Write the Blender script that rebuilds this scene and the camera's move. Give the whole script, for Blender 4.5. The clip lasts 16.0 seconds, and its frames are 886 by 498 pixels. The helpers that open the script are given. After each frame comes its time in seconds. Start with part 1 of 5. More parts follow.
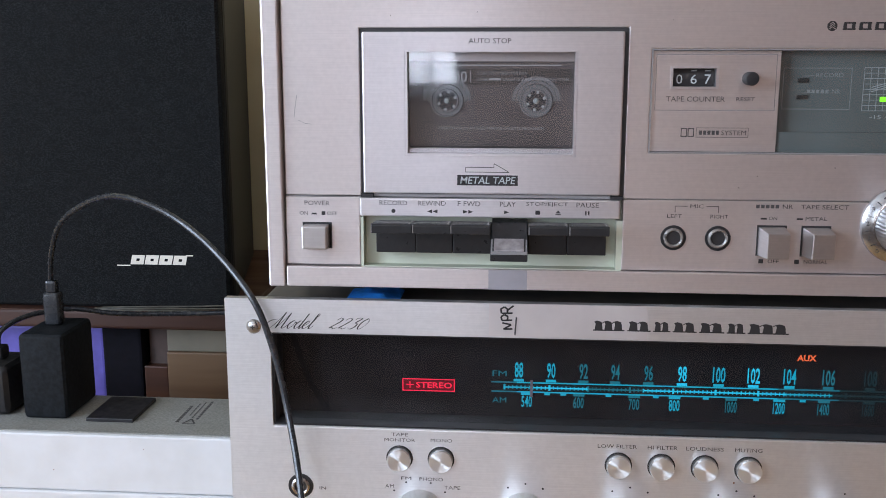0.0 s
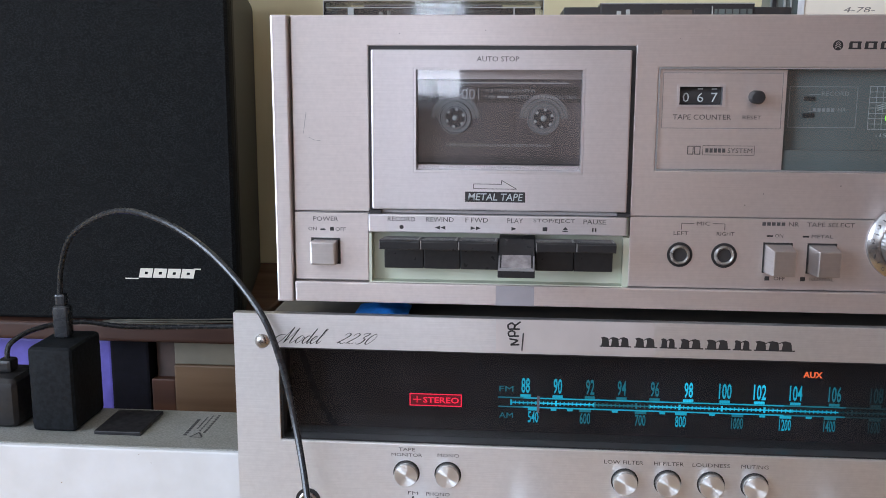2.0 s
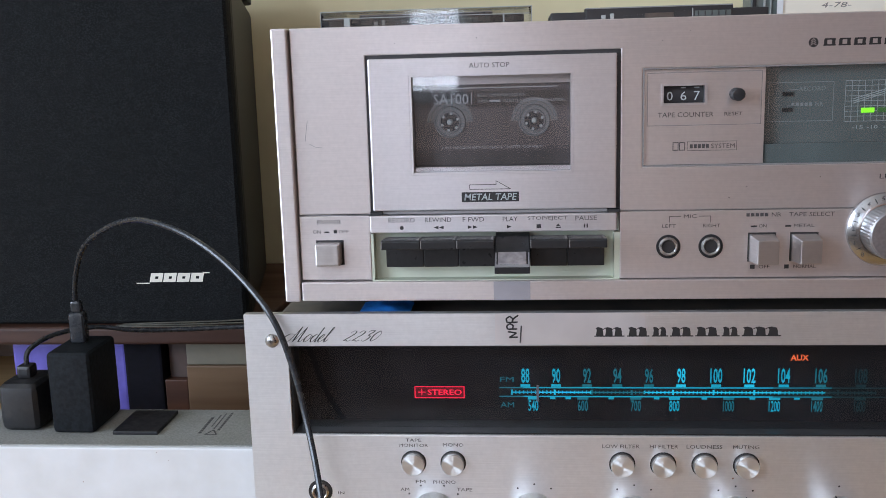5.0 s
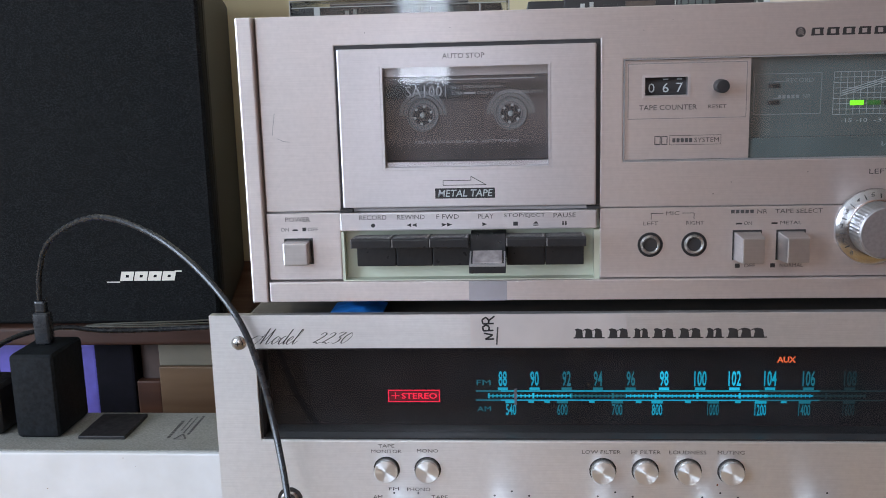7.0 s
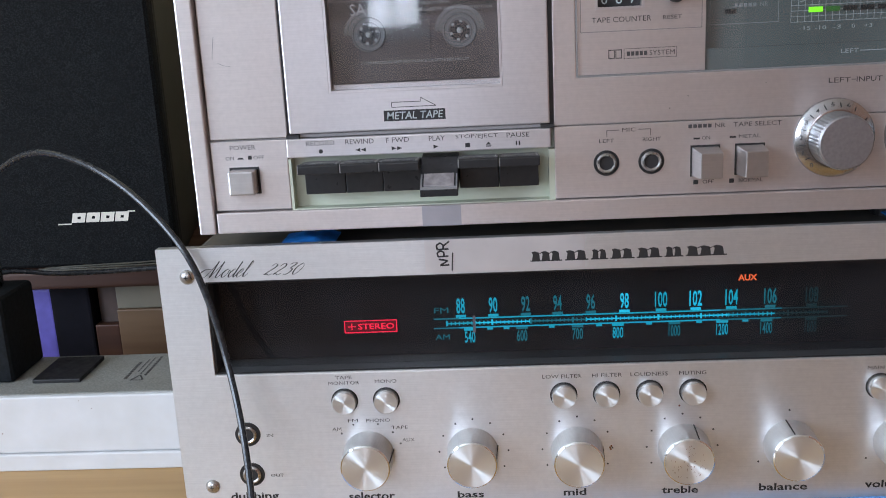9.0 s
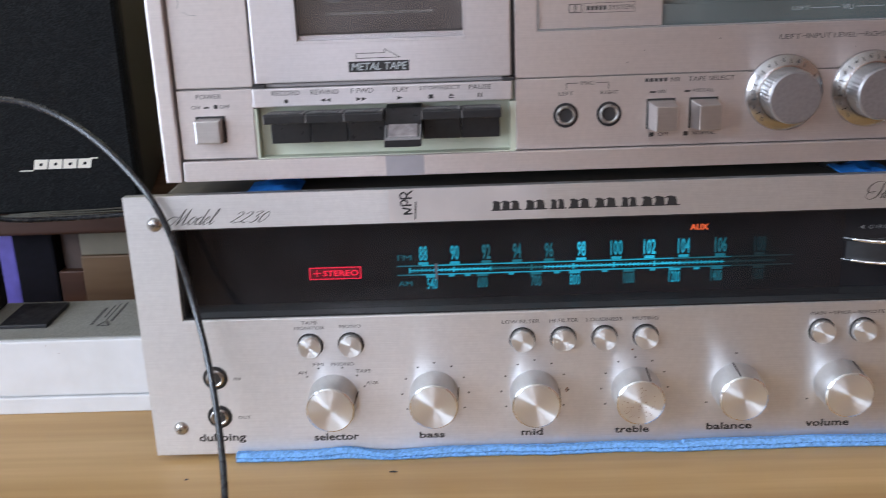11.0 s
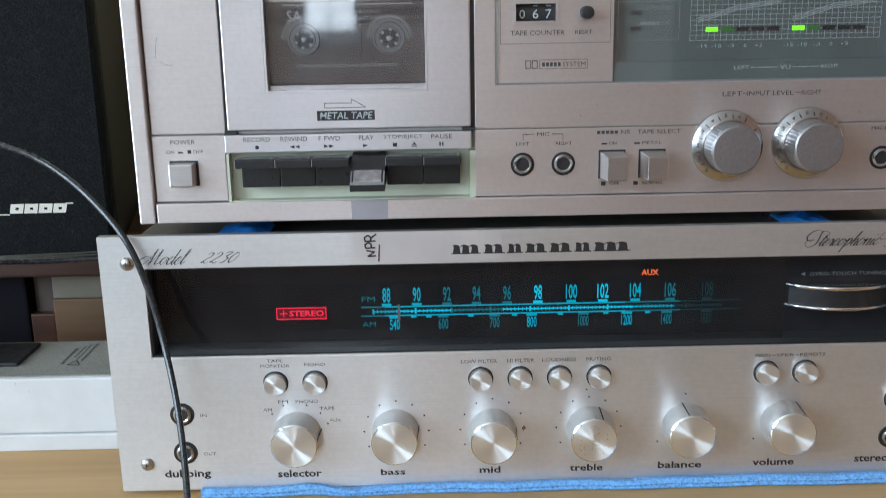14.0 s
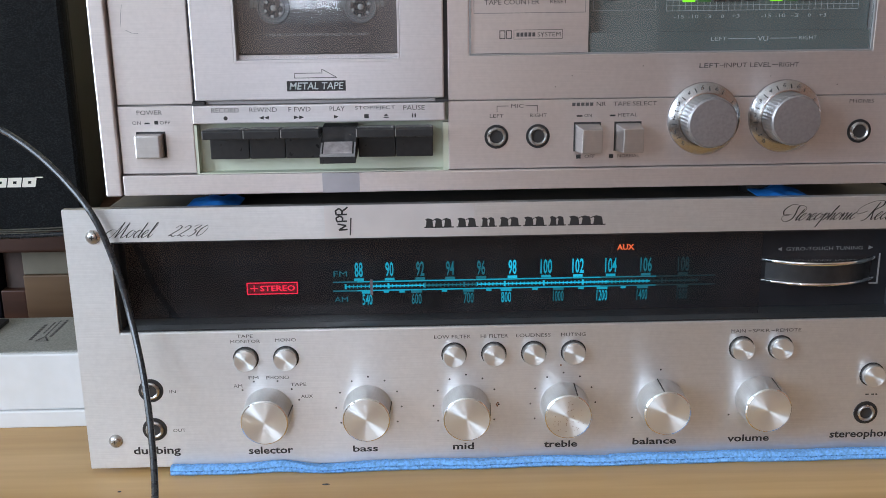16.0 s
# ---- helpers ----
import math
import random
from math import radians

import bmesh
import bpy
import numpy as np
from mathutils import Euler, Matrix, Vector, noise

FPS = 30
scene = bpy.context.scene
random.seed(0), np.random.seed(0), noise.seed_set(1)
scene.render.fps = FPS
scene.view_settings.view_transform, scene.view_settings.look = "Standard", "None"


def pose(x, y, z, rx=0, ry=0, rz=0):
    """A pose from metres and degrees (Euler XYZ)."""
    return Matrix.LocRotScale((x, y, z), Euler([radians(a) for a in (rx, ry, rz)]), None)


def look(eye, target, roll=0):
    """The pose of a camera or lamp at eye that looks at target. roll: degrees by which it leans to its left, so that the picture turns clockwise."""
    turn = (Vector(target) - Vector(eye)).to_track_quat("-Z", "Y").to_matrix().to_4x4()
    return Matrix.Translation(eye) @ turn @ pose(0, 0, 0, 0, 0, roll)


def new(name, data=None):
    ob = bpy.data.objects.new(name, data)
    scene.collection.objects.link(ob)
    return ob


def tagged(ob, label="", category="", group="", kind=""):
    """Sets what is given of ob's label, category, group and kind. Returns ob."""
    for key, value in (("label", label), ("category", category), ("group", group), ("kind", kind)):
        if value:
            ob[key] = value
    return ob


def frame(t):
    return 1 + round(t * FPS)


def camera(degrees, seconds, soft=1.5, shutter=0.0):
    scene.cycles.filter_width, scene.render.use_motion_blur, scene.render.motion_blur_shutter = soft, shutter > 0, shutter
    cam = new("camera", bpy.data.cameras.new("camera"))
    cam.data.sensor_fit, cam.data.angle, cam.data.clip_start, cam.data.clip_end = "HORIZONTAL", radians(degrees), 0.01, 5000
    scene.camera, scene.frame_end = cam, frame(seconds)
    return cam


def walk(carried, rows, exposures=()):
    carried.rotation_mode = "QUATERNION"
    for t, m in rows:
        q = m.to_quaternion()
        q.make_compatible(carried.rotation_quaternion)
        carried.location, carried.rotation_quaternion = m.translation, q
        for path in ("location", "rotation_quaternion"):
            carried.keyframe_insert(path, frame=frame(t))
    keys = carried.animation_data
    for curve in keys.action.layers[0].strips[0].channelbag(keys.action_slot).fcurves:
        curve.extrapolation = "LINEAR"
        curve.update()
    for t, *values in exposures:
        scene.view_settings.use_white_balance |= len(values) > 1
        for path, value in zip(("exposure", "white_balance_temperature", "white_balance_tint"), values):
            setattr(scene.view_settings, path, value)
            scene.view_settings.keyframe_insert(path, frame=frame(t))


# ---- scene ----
cam = camera(48.96, 16.0, soft=0.5, shutter=0.5)
# seconds, eye (x, y, z), yaw, pitch, roll
ROWS = [
    (0, -0.0798, -0.4412, 0.2500, 4.57, -11.25, 0.03),
    (0.5, -0.0820, -0.4419, 0.2493, 4.81, -11.08, 0.29),
    (1, -0.0827, -0.4414, 0.2502, 4.69, -10.81, 0.38),
    (1.5, -0.0815, -0.4437, 0.2530, 4.76, -10.40, 0.34),
    (2, -0.0811, -0.4437, 0.2529, 4.84, -10.61, 0.18),
    (2.5, -0.0797, -0.4455, 0.2529, 4.67, -10.71, -0.17),
    (3, -0.0763, -0.4508, 0.2498, 4.12, -11.91, -0.80),
    (3.5, -0.0757, -0.4631, 0.2597, 3.92, -10.76, -1.06),
    (4, -0.0770, -0.4644, 0.2621, 4.58, -10.88, -1.39),
    (6.3, -0.0776, -0.4538, 0.2566, 5.12, -11.32, -1.62),
    (6.5, -0.0758, -0.4486, 0.2567, 4.90, -11.38, -1.72),
    (7, -0.0698, -0.4441, 0.2575, 4.60, -11.35, -1.55),
    (7.5, -0.0672, -0.4340, 0.2528, 4.36, -11.74, -1.30),
    (8, -0.0658, -0.4218, 0.2468, 4.40, -12.61, -2.03),
    (8.5, -0.0597, -0.4278, 0.2451, 3.80, -13.85, -2.79),
    (8.7, -0.0585, -0.4300, 0.2446, 3.65, -14.09, -2.94),
    (10.8, -0.0632, -0.4446, 0.2472, 1.82, -17.93, -1.75),
    (11, -0.0597, -0.4449, 0.2488, 1.14, -17.77, -2.10),
    (11.5, -0.0404, -0.4513, 0.2493, -1.03, -15.92, -2.28),
    (12, -0.0230, -0.4576, 0.2476, -1.83, -14.65, -3.34),
    (12.5, -0.0115, -0.4616, 0.2463, -3.18, -13.13, -3.35),
    (13, -0.0143, -0.4655, 0.2487, -3.19, -12.54, -2.96),
    (13.5, -0.0411, -0.4676, 0.2482, -1.16, -12.64, -2.34),
    (14, -0.0536, -0.4677, 0.2463, -0.54, -14.29, -1.02),
    (14.5, -0.0457, -0.4633, 0.2413, -1.39, -15.45, -0.94),
    (15, -0.0456, -0.4584, 0.2413, -1.34, -16.11, -1.01),
    (15.5, -0.0468, -0.4599, 0.2418, -1.19, -15.69, -0.82),
    (16, -0.0470, -0.4617, 0.2406, -1.37, -15.38, -0.70),
]
walk(
    cam,
    [(t, pose(x, y, z, 90 + pitch, 0, yaw) @ pose(0, 0, 0, 0, 0, roll)) for t, x, y, z, yaw, pitch, roll in ROWS],
    exposures=[(0, 0.11, 6220, 20), (8.5, 0.04, 6170, 18), (11, 0.09, 6360, 21), (11.6, 0.07, 6260, 14), (12.5, 0.06, 6160, 12), (13.5, 0.10, 6050, 9), (14, 0.11, 6120, 10), (15, 0.12, 6280, 17), (16, 0.09, 6250, 16)],
)

# ---- world and light ----
world = bpy.data.worlds.new("sky_world")
scene.world = world
world.use_nodes = True
sky = world.node_tree.nodes.new("ShaderNodeTexSky")
sky.sky_type, sky.sun_disc = "NISHITA", False
sky.sun_elevation, sky.sun_rotation = radians(40), radians(200)
world.node_tree.links.new(sky.outputs[0], world.node_tree.nodes["Background"].inputs[0])
world.node_tree.nodes["Background"].inputs[1].default_value = 0.1


def area(name, eye, target, sx, sy, watts, colour):
    lamp = bpy.data.lights.new(name, "AREA")
    lamp.shape, lamp.size, lamp.size_y = "RECTANGLE", sx, sy
    lamp.energy, lamp.color = watts, colour
    ob = new(name, lamp)
    ob.matrix_world = look(eye, target)
    return ob


# daylight in the three window openings: two behind the viewer, one in the left-hand wall
area("window_light", (-0.395, -2.985, 0.88), (-0.395, 0, 0.88), 0.19, 1.46, 8.0, (0.76, 0.89, 1.0))
# the wider and left-hand windows are unseen, assumed from the brighter left side
area("window_light", (-1.33, -2.98, 0.7), (-1.33, 0, 0.7), 0.72, 1.18, 6.5, (0.70, 0.88, 1.0))
area("window_light", (-1.78, -1.3, 0.75), (0, -1.3, 0.75), 1.1, 1.2, 55, (0.71, 0.88, 1.0))


# ---- materials ----
def material(name, colour, rough=0.5, metal=0.0, coat=0.0, emit=0.0, emit_colour=None):
    m = bpy.data.materials.new(name)
    m.use_nodes = True
    b = m.node_tree.nodes["Principled BSDF"]
    b.inputs["Base Color"].default_value = (*colour, 1)
    b.inputs["Roughness"].default_value = rough
    b.inputs["Metallic"].default_value = metal
    b.inputs["Coat Weight"].default_value = coat
    if emit:
        b.inputs["Emission Color"].default_value = (*(emit_colour or colour), 1)
        b.inputs["Emission Strength"].default_value = emit
    return m


def vary(m, scale, stretch=(1, 1, 1), amount=0.2, bump=0.0, rough=0.0, detail=4.0, tint=None):
    """Adds a stretched grain to a material: colour, relief and roughness follow one noise."""
    t = m.node_tree
    b = t.nodes["Principled BSDF"]
    base = b.inputs["Base Color"]
    co, mp, no = t.nodes.new("ShaderNodeTexCoord"), t.nodes.new("ShaderNodeMapping"), t.nodes.new("ShaderNodeTexNoise")
    mp.inputs["Scale"].default_value = stretch
    no.inputs["Scale"].default_value, no.inputs["Detail"].default_value = scale, detail
    t.links.new(co.outputs["Object"], mp.inputs[0])
    t.links.new(mp.outputs[0], no.inputs["Vector"])
    mix = t.nodes.new("ShaderNodeMix")
    mix.data_type = "RGBA"
    if base.is_linked:
        first = base.links[0].from_socket
        dark = t.nodes.new("ShaderNodeMix")
        dark.data_type, dark.blend_type = "RGBA", "MULTIPLY"
        dark.inputs[0].default_value = 1.0
        t.links.new(first, dark.inputs[6])
        dark.inputs[7].default_value = (*(tint or (1 - amount,) * 3), 1)
        t.links.new(first, mix.inputs[6])
        t.links.new(dark.outputs[2], mix.inputs[7])
    else:
        c = base.default_value[:3]
        mix.inputs[6].default_value = (*[min(1, v * (1 + amount * 0.4)) for v in c], 1)
        low = [v * k for v, k in zip(c, tint)] if tint else [v * (1 - amount) for v in c]
        mix.inputs[7].default_value = (*low, 1)
    ramp = t.nodes.new("ShaderNodeMapRange")
    ramp.inputs[1].default_value, ramp.inputs[2].default_value = 0.32, 0.68
    t.links.new(no.outputs[0], ramp.inputs[0])
    t.links.new(ramp.outputs[0], mix.inputs[0])
    t.links.new(mix.outputs[2], base)
    if bump:
        bu = t.nodes.new("ShaderNodeBump")
        bu.inputs["Strength"].default_value, bu.inputs["Distance"].default_value = bump, 0.001
        t.links.new(no.outputs[0], bu.inputs["Height"])
        if b.inputs["Normal"].is_linked:
            t.links.new(b.inputs["Normal"].links[0].from_socket, bu.inputs["Normal"])
        t.links.new(bu.outputs[0], b.inputs["Normal"])
    if rough:
        mr = t.nodes.new("ShaderNodeMapRange")
        r = b.inputs["Roughness"].default_value
        mr.inputs[1].default_value, mr.inputs[2].default_value = 0.3, 0.7
        mr.inputs[3].default_value, mr.inputs[4].default_value = max(0.02, r - rough), min(1, r + rough)
        t.links.new(no.outputs[0], mr.inputs[0])
        t.links.new(mr.outputs[0], b.inputs["Roughness"])
    return m


def spun(name, colour, rough, metal=1.0, axis="Y"):
    """Lathe-turned metal, whose gloss spreads across the turning marks."""
    m = material(name, colour, rough, metal)
    t = m.node_tree
    b = t.nodes["Principled BSDF"]
    b.inputs["Anisotropic"].default_value = 1.0
    b.inputs["Anisotropic Rotation"].default_value = 0.25
    tg = t.nodes.new("ShaderNodeTangent")
    tg.direction_type, tg.axis = "RADIAL", axis
    t.links.new(tg.outputs[0], b.inputs["Tangent"])
    return m


def brushed(name, colour, rough, metal, grain=0.045):
    m = material(name, colour, rough, metal)
    b = m.node_tree.nodes["Principled BSDF"]
    up = m.node_tree.nodes.new("ShaderNodeCombineXYZ")
    up.inputs[2].default_value = 1.0
    m.node_tree.links.new(up.outputs[0], b.inputs["Tangent"])
    b.inputs["Anisotropic"].default_value = 0.88
    vary(m, 5.0, (9, 1, 640), grain, bump=0.012, rough=0.03, detail=6)
    vary(m, 420.0, (1, 1, 1), 0.05, detail=2)
    vary(m, 9.0, (1, 1, 1.4), 0.06, detail=3)
    return m


ALU = brushed("brushed_aluminium", (0.80, 0.785, 0.785), 0.42, 0.8, 0.06)
DECK = brushed("deck_aluminium", (0.76, 0.69, 0.672), 0.42, 0.8, 0.04)
DOOR = brushed("door_aluminium", (0.76, 0.715, 0.72), 0.42, 0.8, 0.04)
SPUN = spun("turned_aluminium", (0.86, 0.86, 0.86), 0.38, 0.85)
SATIN = vary(material("satin_knob_face", (0.36, 0.34, 0.345), 0.42, 0.85), 700, amount=0.12, bump=0.05)
SKIRT = vary(material("satin_skirt", (0.46, 0.45, 0.45), 0.22, 1.0), 200, amount=0.08, rough=0.05)
KNOBSIDE = brushed("knob_side", (0.74, 0.74, 0.73), 0.33, 1.0)
CHROME = vary(material("chrome", (0.82, 0.82, 0.82), 0.12, 1.0), 400, amount=0.1, rough=0.05)
JACKMETAL = vary(material("worn_nickel", (0.50, 0.48, 0.46), 0.3, 1.0), 300, amount=0.2, rough=0.08)
BTN = brushed("button_metal", (0.60, 0.57, 0.56), 0.34, 0.9)
INK = material("black_ink", (0.025, 0.022, 0.022), 0.5)
GREYINK = material("grey_ink", (0.065, 0.058, 0.058), 0.5)
# seam and recess shade put into the colour; scratches and slot edges share it
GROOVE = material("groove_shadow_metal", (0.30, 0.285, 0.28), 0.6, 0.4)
WHITEINK = material("white_ink", (0.48, 0.51, 0.51), 0.5)
DIMINK = material("faded_white_ink", (0.27, 0.29, 0.29), 0.5)
BLACK = vary(material("black_plastic", (0.018, 0.017, 0.018), 0.42), 260, amount=0.35, bump=0.05, rough=0.08)
KEY = vary(material("key_plastic", (0.017, 0.0165, 0.0175), 0.36), 300, amount=0.35, bump=0.04, rough=0.1)
KEYTOP = vary(material("key_top", (0.06, 0.058, 0.06), 0.35), 300, amount=0.3, rough=0.1)
DIAL = vary(material("dial_acrylic", (0.0225, 0.022, 0.0245), 0.10), 30, amount=0.3, rough=0.04)
BEZEL = vary(material("bezel_black", (0.040, 0.041, 0.043), 0.32), 60, amount=0.15, rough=0.02)
CASE = vary(material("dusty_black_steel", (0.085, 0.078, 0.072), 0.6), 60, amount=0.5, bump=0.05, tint=(1.9, 1.75, 1.5))
CREAMBAY = vary(material("cream_plastic", (0.60, 0.61, 0.51), 0.45), 40, amount=0.12, tint=(0.9, 0.95, 0.86))
SMOKE = vary(material("smoked_meter_panel", (0.140, 0.166, 0.158), 0.22), 25, amount=0.18, rough=0.05)
CYAN = material("dial_cyan", (0.0, 0.03, 0.04), 0.5, emit=0.66, emit_colour=(0.0, 0.58, 0.80))
CYAN2 = material("dial_cyan_soft", (0.0, 0.03, 0.035), 0.5, emit=0.26, emit_colour=(0.01, 0.55, 0.72))
CYAN3 = material("dial_cyan_dim", (0.0, 0.012, 0.015), 0.5, emit=0.045, emit_colour=(0.0, 0.5, 0.6))
CYAN4 = material("dial_cyan_bright", (0.0, 0.03, 0.04), 0.5, emit=0.90, emit_colour=(0.01, 0.66, 0.92))
RED = material("stereo_red", (0.05, 0.0, 0.005), 0.5, emit=1.25, emit_colour=(0.95, 0.02, 0.06))
REDDIM = material("stereo_red_field", (0.03, 0.0, 0.003), 0.5, emit=0.12, emit_colour=(0.8, 0.0, 0.04))
ORANGE = material("aux_orange", (0.05, 0.01, 0.003), 0.5, emit=1.0, emit_colour=(1.0, 0.17, 0.05))
GREEN = material("led_green", (0.1, 0.4, 0.0), 0.4, emit=1.25, emit_colour=(0.2, 0.95, 0.02))
GREENDIM = material("led_green_dim", (0.03, 0.12, 0.03), 0.4, emit=0.06, emit_colour=(0.2, 0.9, 0.1))
LEDOFF = material("led_off", (0.025, 0.03, 0.03), 0.3)
WOOD = material("honey_pine", (0.65, 0.42, 0.19), 0.38)
vary(WOOD, 6.0, (0.35, 5, 5), 0.22, rough=0.06, bump=0.02, tint=(0.80, 0.74, 0.62))
vary(WOOD, 3.0, (1, 1, 1), 0.1, detail=3, tint=(0.88, 0.85, 0.78))
vary(WOOD, 60.0, (0.12, 3, 3), 0.1, detail=4, tint=(0.9, 0.87, 0.82))
DARKWOOD = material("reddish_stained_wood", (0.070, 0.027, 0.014), 0.5)
vary(DARKWOOD, 9.0, (0.5, 6, 8), 0.4, rough=0.08, tint=(0.6, 0.5, 0.45))
BROWNWOOD = material("brown_wood", (0.10, 0.055, 0.03), 0.5)
vary(BROWNWOOD, 8.0, (0.6, 4, 8), 0.3, rough=0.08, tint=(0.7, 0.6, 0.5))
BLOCKWOOD = material("pale_brown_wood", (0.175, 0.108, 0.06), 0.5)
vary(BLOCKWOOD, 8.0, (0.6, 4, 8), 0.3, rough=0.08, tint=(0.75, 0.66, 0.58))
# for the added board behind the viewer that darkens low reflections
DIMBOARD = material("dim_board_wood", (0.22, 0.145, 0.105), 0.5)
vary(DIMBOARD, 6.0, (6, 4, 0.5), 0.3, rough=0.08, tint=(0.75, 0.68, 0.6))
DULLCARTON = vary(material("dull_brown_carton", (0.085, 0.055, 0.045), 0.75), 60, amount=0.25)
WALLPAINT = material("cream_wall_paint", (0.78, 0.69, 0.44), 0.75)
vary(WALLPAINT, 7.0, amount=0.10, bump=0.05, tint=(0.9, 0.87, 0.82))
ROOMPAINT = vary(material("room_paint", (0.72, 0.68, 0.65), 0.8), 4.0, amount=0.1)
# brown put on unseen right-hand walls to dim what the metal mirrors
DIMWALL = vary(material("brown_bounce_tint", (0.52, 0.31, 0.22), 0.8), 4.0, amount=0.12)
# unseen front wall tinted warm to redden its bounce
WARMWALL = vary(material("warm_bounce_tint", (0.97, 0.70, 0.57), 0.8), 4.0, amount=0.1)
CEILPAINT = vary(material("ceiling_paint", (0.85, 0.81, 0.76), 0.85), 5.0, amount=0.08)
FLOORWOOD = vary(material("floor_boards", (0.10, 0.058, 0.035), 0.45), 3.0, (1, 8, 1), 0.3, rough=0.1)
def cloth_weave(name, thread, gap, pitch):
    """Loose twill: pale thread tops in slanting rows over dark gaps."""
    m = material(name, thread, 0.88)
    t = m.node_tree
    b = t.nodes["Principled BSDF"]
    b.inputs["Specular IOR Level"].default_value = 0.3
    co, mp = t.nodes.new("ShaderNodeTexCoord"), t.nodes.new("ShaderNodeMapping")
    mp.inputs["Rotation"].default_value = (0, radians(32), 0)
    mp.inputs["Scale"].default_value = (0.7, 1, 1)
    vo, no = t.nodes.new("ShaderNodeTexVoronoi"), t.nodes.new("ShaderNodeTexNoise")
    vo.inputs["Scale"].default_value, vo.inputs["Randomness"].default_value = 1 / pitch, 0.75
    no.inputs["Scale"].default_value, no.inputs["Detail"].default_value = 160, 4
    t.links.new(co.outputs["Object"], mp.inputs[0])
    t.links.new(mp.outputs[0], vo.inputs["Vector"])
    t.links.new(co.outputs["Object"], no.inputs["Vector"])
    tops, mix, add = t.nodes.new("ShaderNodeMapRange"), t.nodes.new("ShaderNodeMix"), t.nodes.new("ShaderNodeMath")
    tops.inputs[1].default_value, tops.inputs[2].default_value = 0.15, 0.62
    tops.inputs[3].default_value, tops.inputs[4].default_value = 1.0, 0.0
    mix.data_type, add.operation = "RGBA", "MULTIPLY"
    t.links.new(vo.outputs["Distance"], tops.inputs[0])
    t.links.new(tops.outputs[0], add.inputs[0])
    t.links.new(no.outputs[0], add.inputs[1])
    t.links.new(add.outputs[0], mix.inputs[0])
    mix.inputs[6].default_value, mix.inputs[7].default_value = (*gap, 1), (*thread, 1)
    t.links.new(mix.outputs[2], b.inputs["Base Color"])
    bu = t.nodes.new("ShaderNodeBump")
    bu.inputs["Strength"].default_value, bu.inputs["Distance"].default_value = 0.2, 0.0004
    t.links.new(tops.outputs[0], bu.inputs["Height"])
    t.links.new(bu.outputs[0], b.inputs["Normal"])
    return m


GRILLE = cloth_weave("speaker_cloth", (0.033, 0.036, 0.038), (0.0011, 0.0012, 0.0015), 0.0008)
CABINET = vary(material("speaker_cabinet", (0.007, 0.0065, 0.0065), 0.55), 200, amount=0.3, bump=0.08)
LOGO = material("pale_logo_metal", (0.80, 0.74, 0.64), 0.4)
WHITEMETAL = vary(material("white_enamel", (0.74, 0.74, 0.75), 0.38), 40, amount=0.08, rough=0.06, tint=(0.93, 0.92, 0.9))
GREYTOP = vary(material("grey_speckled_top", (0.33, 0.325, 0.30), 0.6), 900, amount=0.28, bump=0.1)
vary(GREYTOP, 25, amount=0.2, tint=(0.8, 0.79, 0.74))
CHARGER = vary(material("charger_plastic", (0.009, 0.011, 0.0135), 0.6), 420, amount=0.6, bump=0.12)
BLACKVIOLET = vary(material("violet_black_plastic", (0.005, 0.004, 0.008), 0.8), 150, amount=0.4)
for m in (CHARGER, BLACKVIOLET):
    m.node_tree.nodes["Principled BSDF"].inputs["Specular IOR Level"].default_value = 0.2
RUBBER = vary(material("cable_rubber", (0.030, 0.032, 0.036), 0.27), 300, amount=0.3, rough=0.06)
WIRE = vary(material("dull_olive_wire", (0.075, 0.068, 0.05), 0.45), 200, amount=0.3)
BLUECLOTH = material("blue_microfibre", (0.20, 0.47, 0.92), 0.9)
STITCH = material("dark_blue_thread", (0.07, 0.20, 0.48), 0.9)
vary(BLUECLOTH, 700, amount=0.35, bump=0.4, detail=3)
BLUETAPE = vary(material("blue_tape", (0.025, 0.28, 0.90), 0.45), 80, amount=0.5, rough=0.1)
PURPLE = vary(material("violet_plastic", (0.16, 0.13, 0.52), 0.5), 60, amount=0.25)
CARD = vary(material("white_card", (0.84, 0.75, 0.62), 0.7), 30, amount=0.06)
CREAMBOX = vary(material("cream_carton", (0.22, 0.195, 0.145), 0.7), 40, amount=0.15)
TAPEPAPER = material("matte_sticky_tape", (0.76, 0.715, 0.705), 0.46, 0.75)
vary(TAPEPAPER, 60, amount=0.06)
HAZYTAPE = vary(material("hazy_sticky_tape", (0.46, 0.44, 0.47), 0.5, 0.6), 90, amount=0.08)
SHELL = vary(material("smoked_cassette_shell", (0.082, 0.069, 0.068), 0.33), 60, amount=0.25, rough=0.06)
SHELLTAPE = vary(material("cassette_window_brown", (0.080, 0.067, 0.066), 0.35), 40, amount=0.3)
REELRING = material("reel_ring_grey", (0.15, 0.146, 0.148), 0.45)
ARCH = material("reel_arch_grey", (0.165, 0.16, 0.162), 0.45)
REELHUB = material("reel_hub_black", (0.02, 0.02, 0.022), 0.45)
FROST = material("clear_plastic_edge", (0.36, 0.37, 0.35), 0.3)
GREENGREY = vary(material("grey_green_plastic", (0.12, 0.14, 0.13), 0.35), 50, amount=0.3)
PLAYCAP = vary(material("worn_play_cap", (0.40, 0.36, 0.36), 0.4, 0.4), 300, amount=0.3)
LEVELSIDE = material("level_knob_side", (0.46, 0.455, 0.46), 0.32, 0.95)
PENCIL = material("pencil_grey", (0.22, 0.19, 0.17), 0.7)
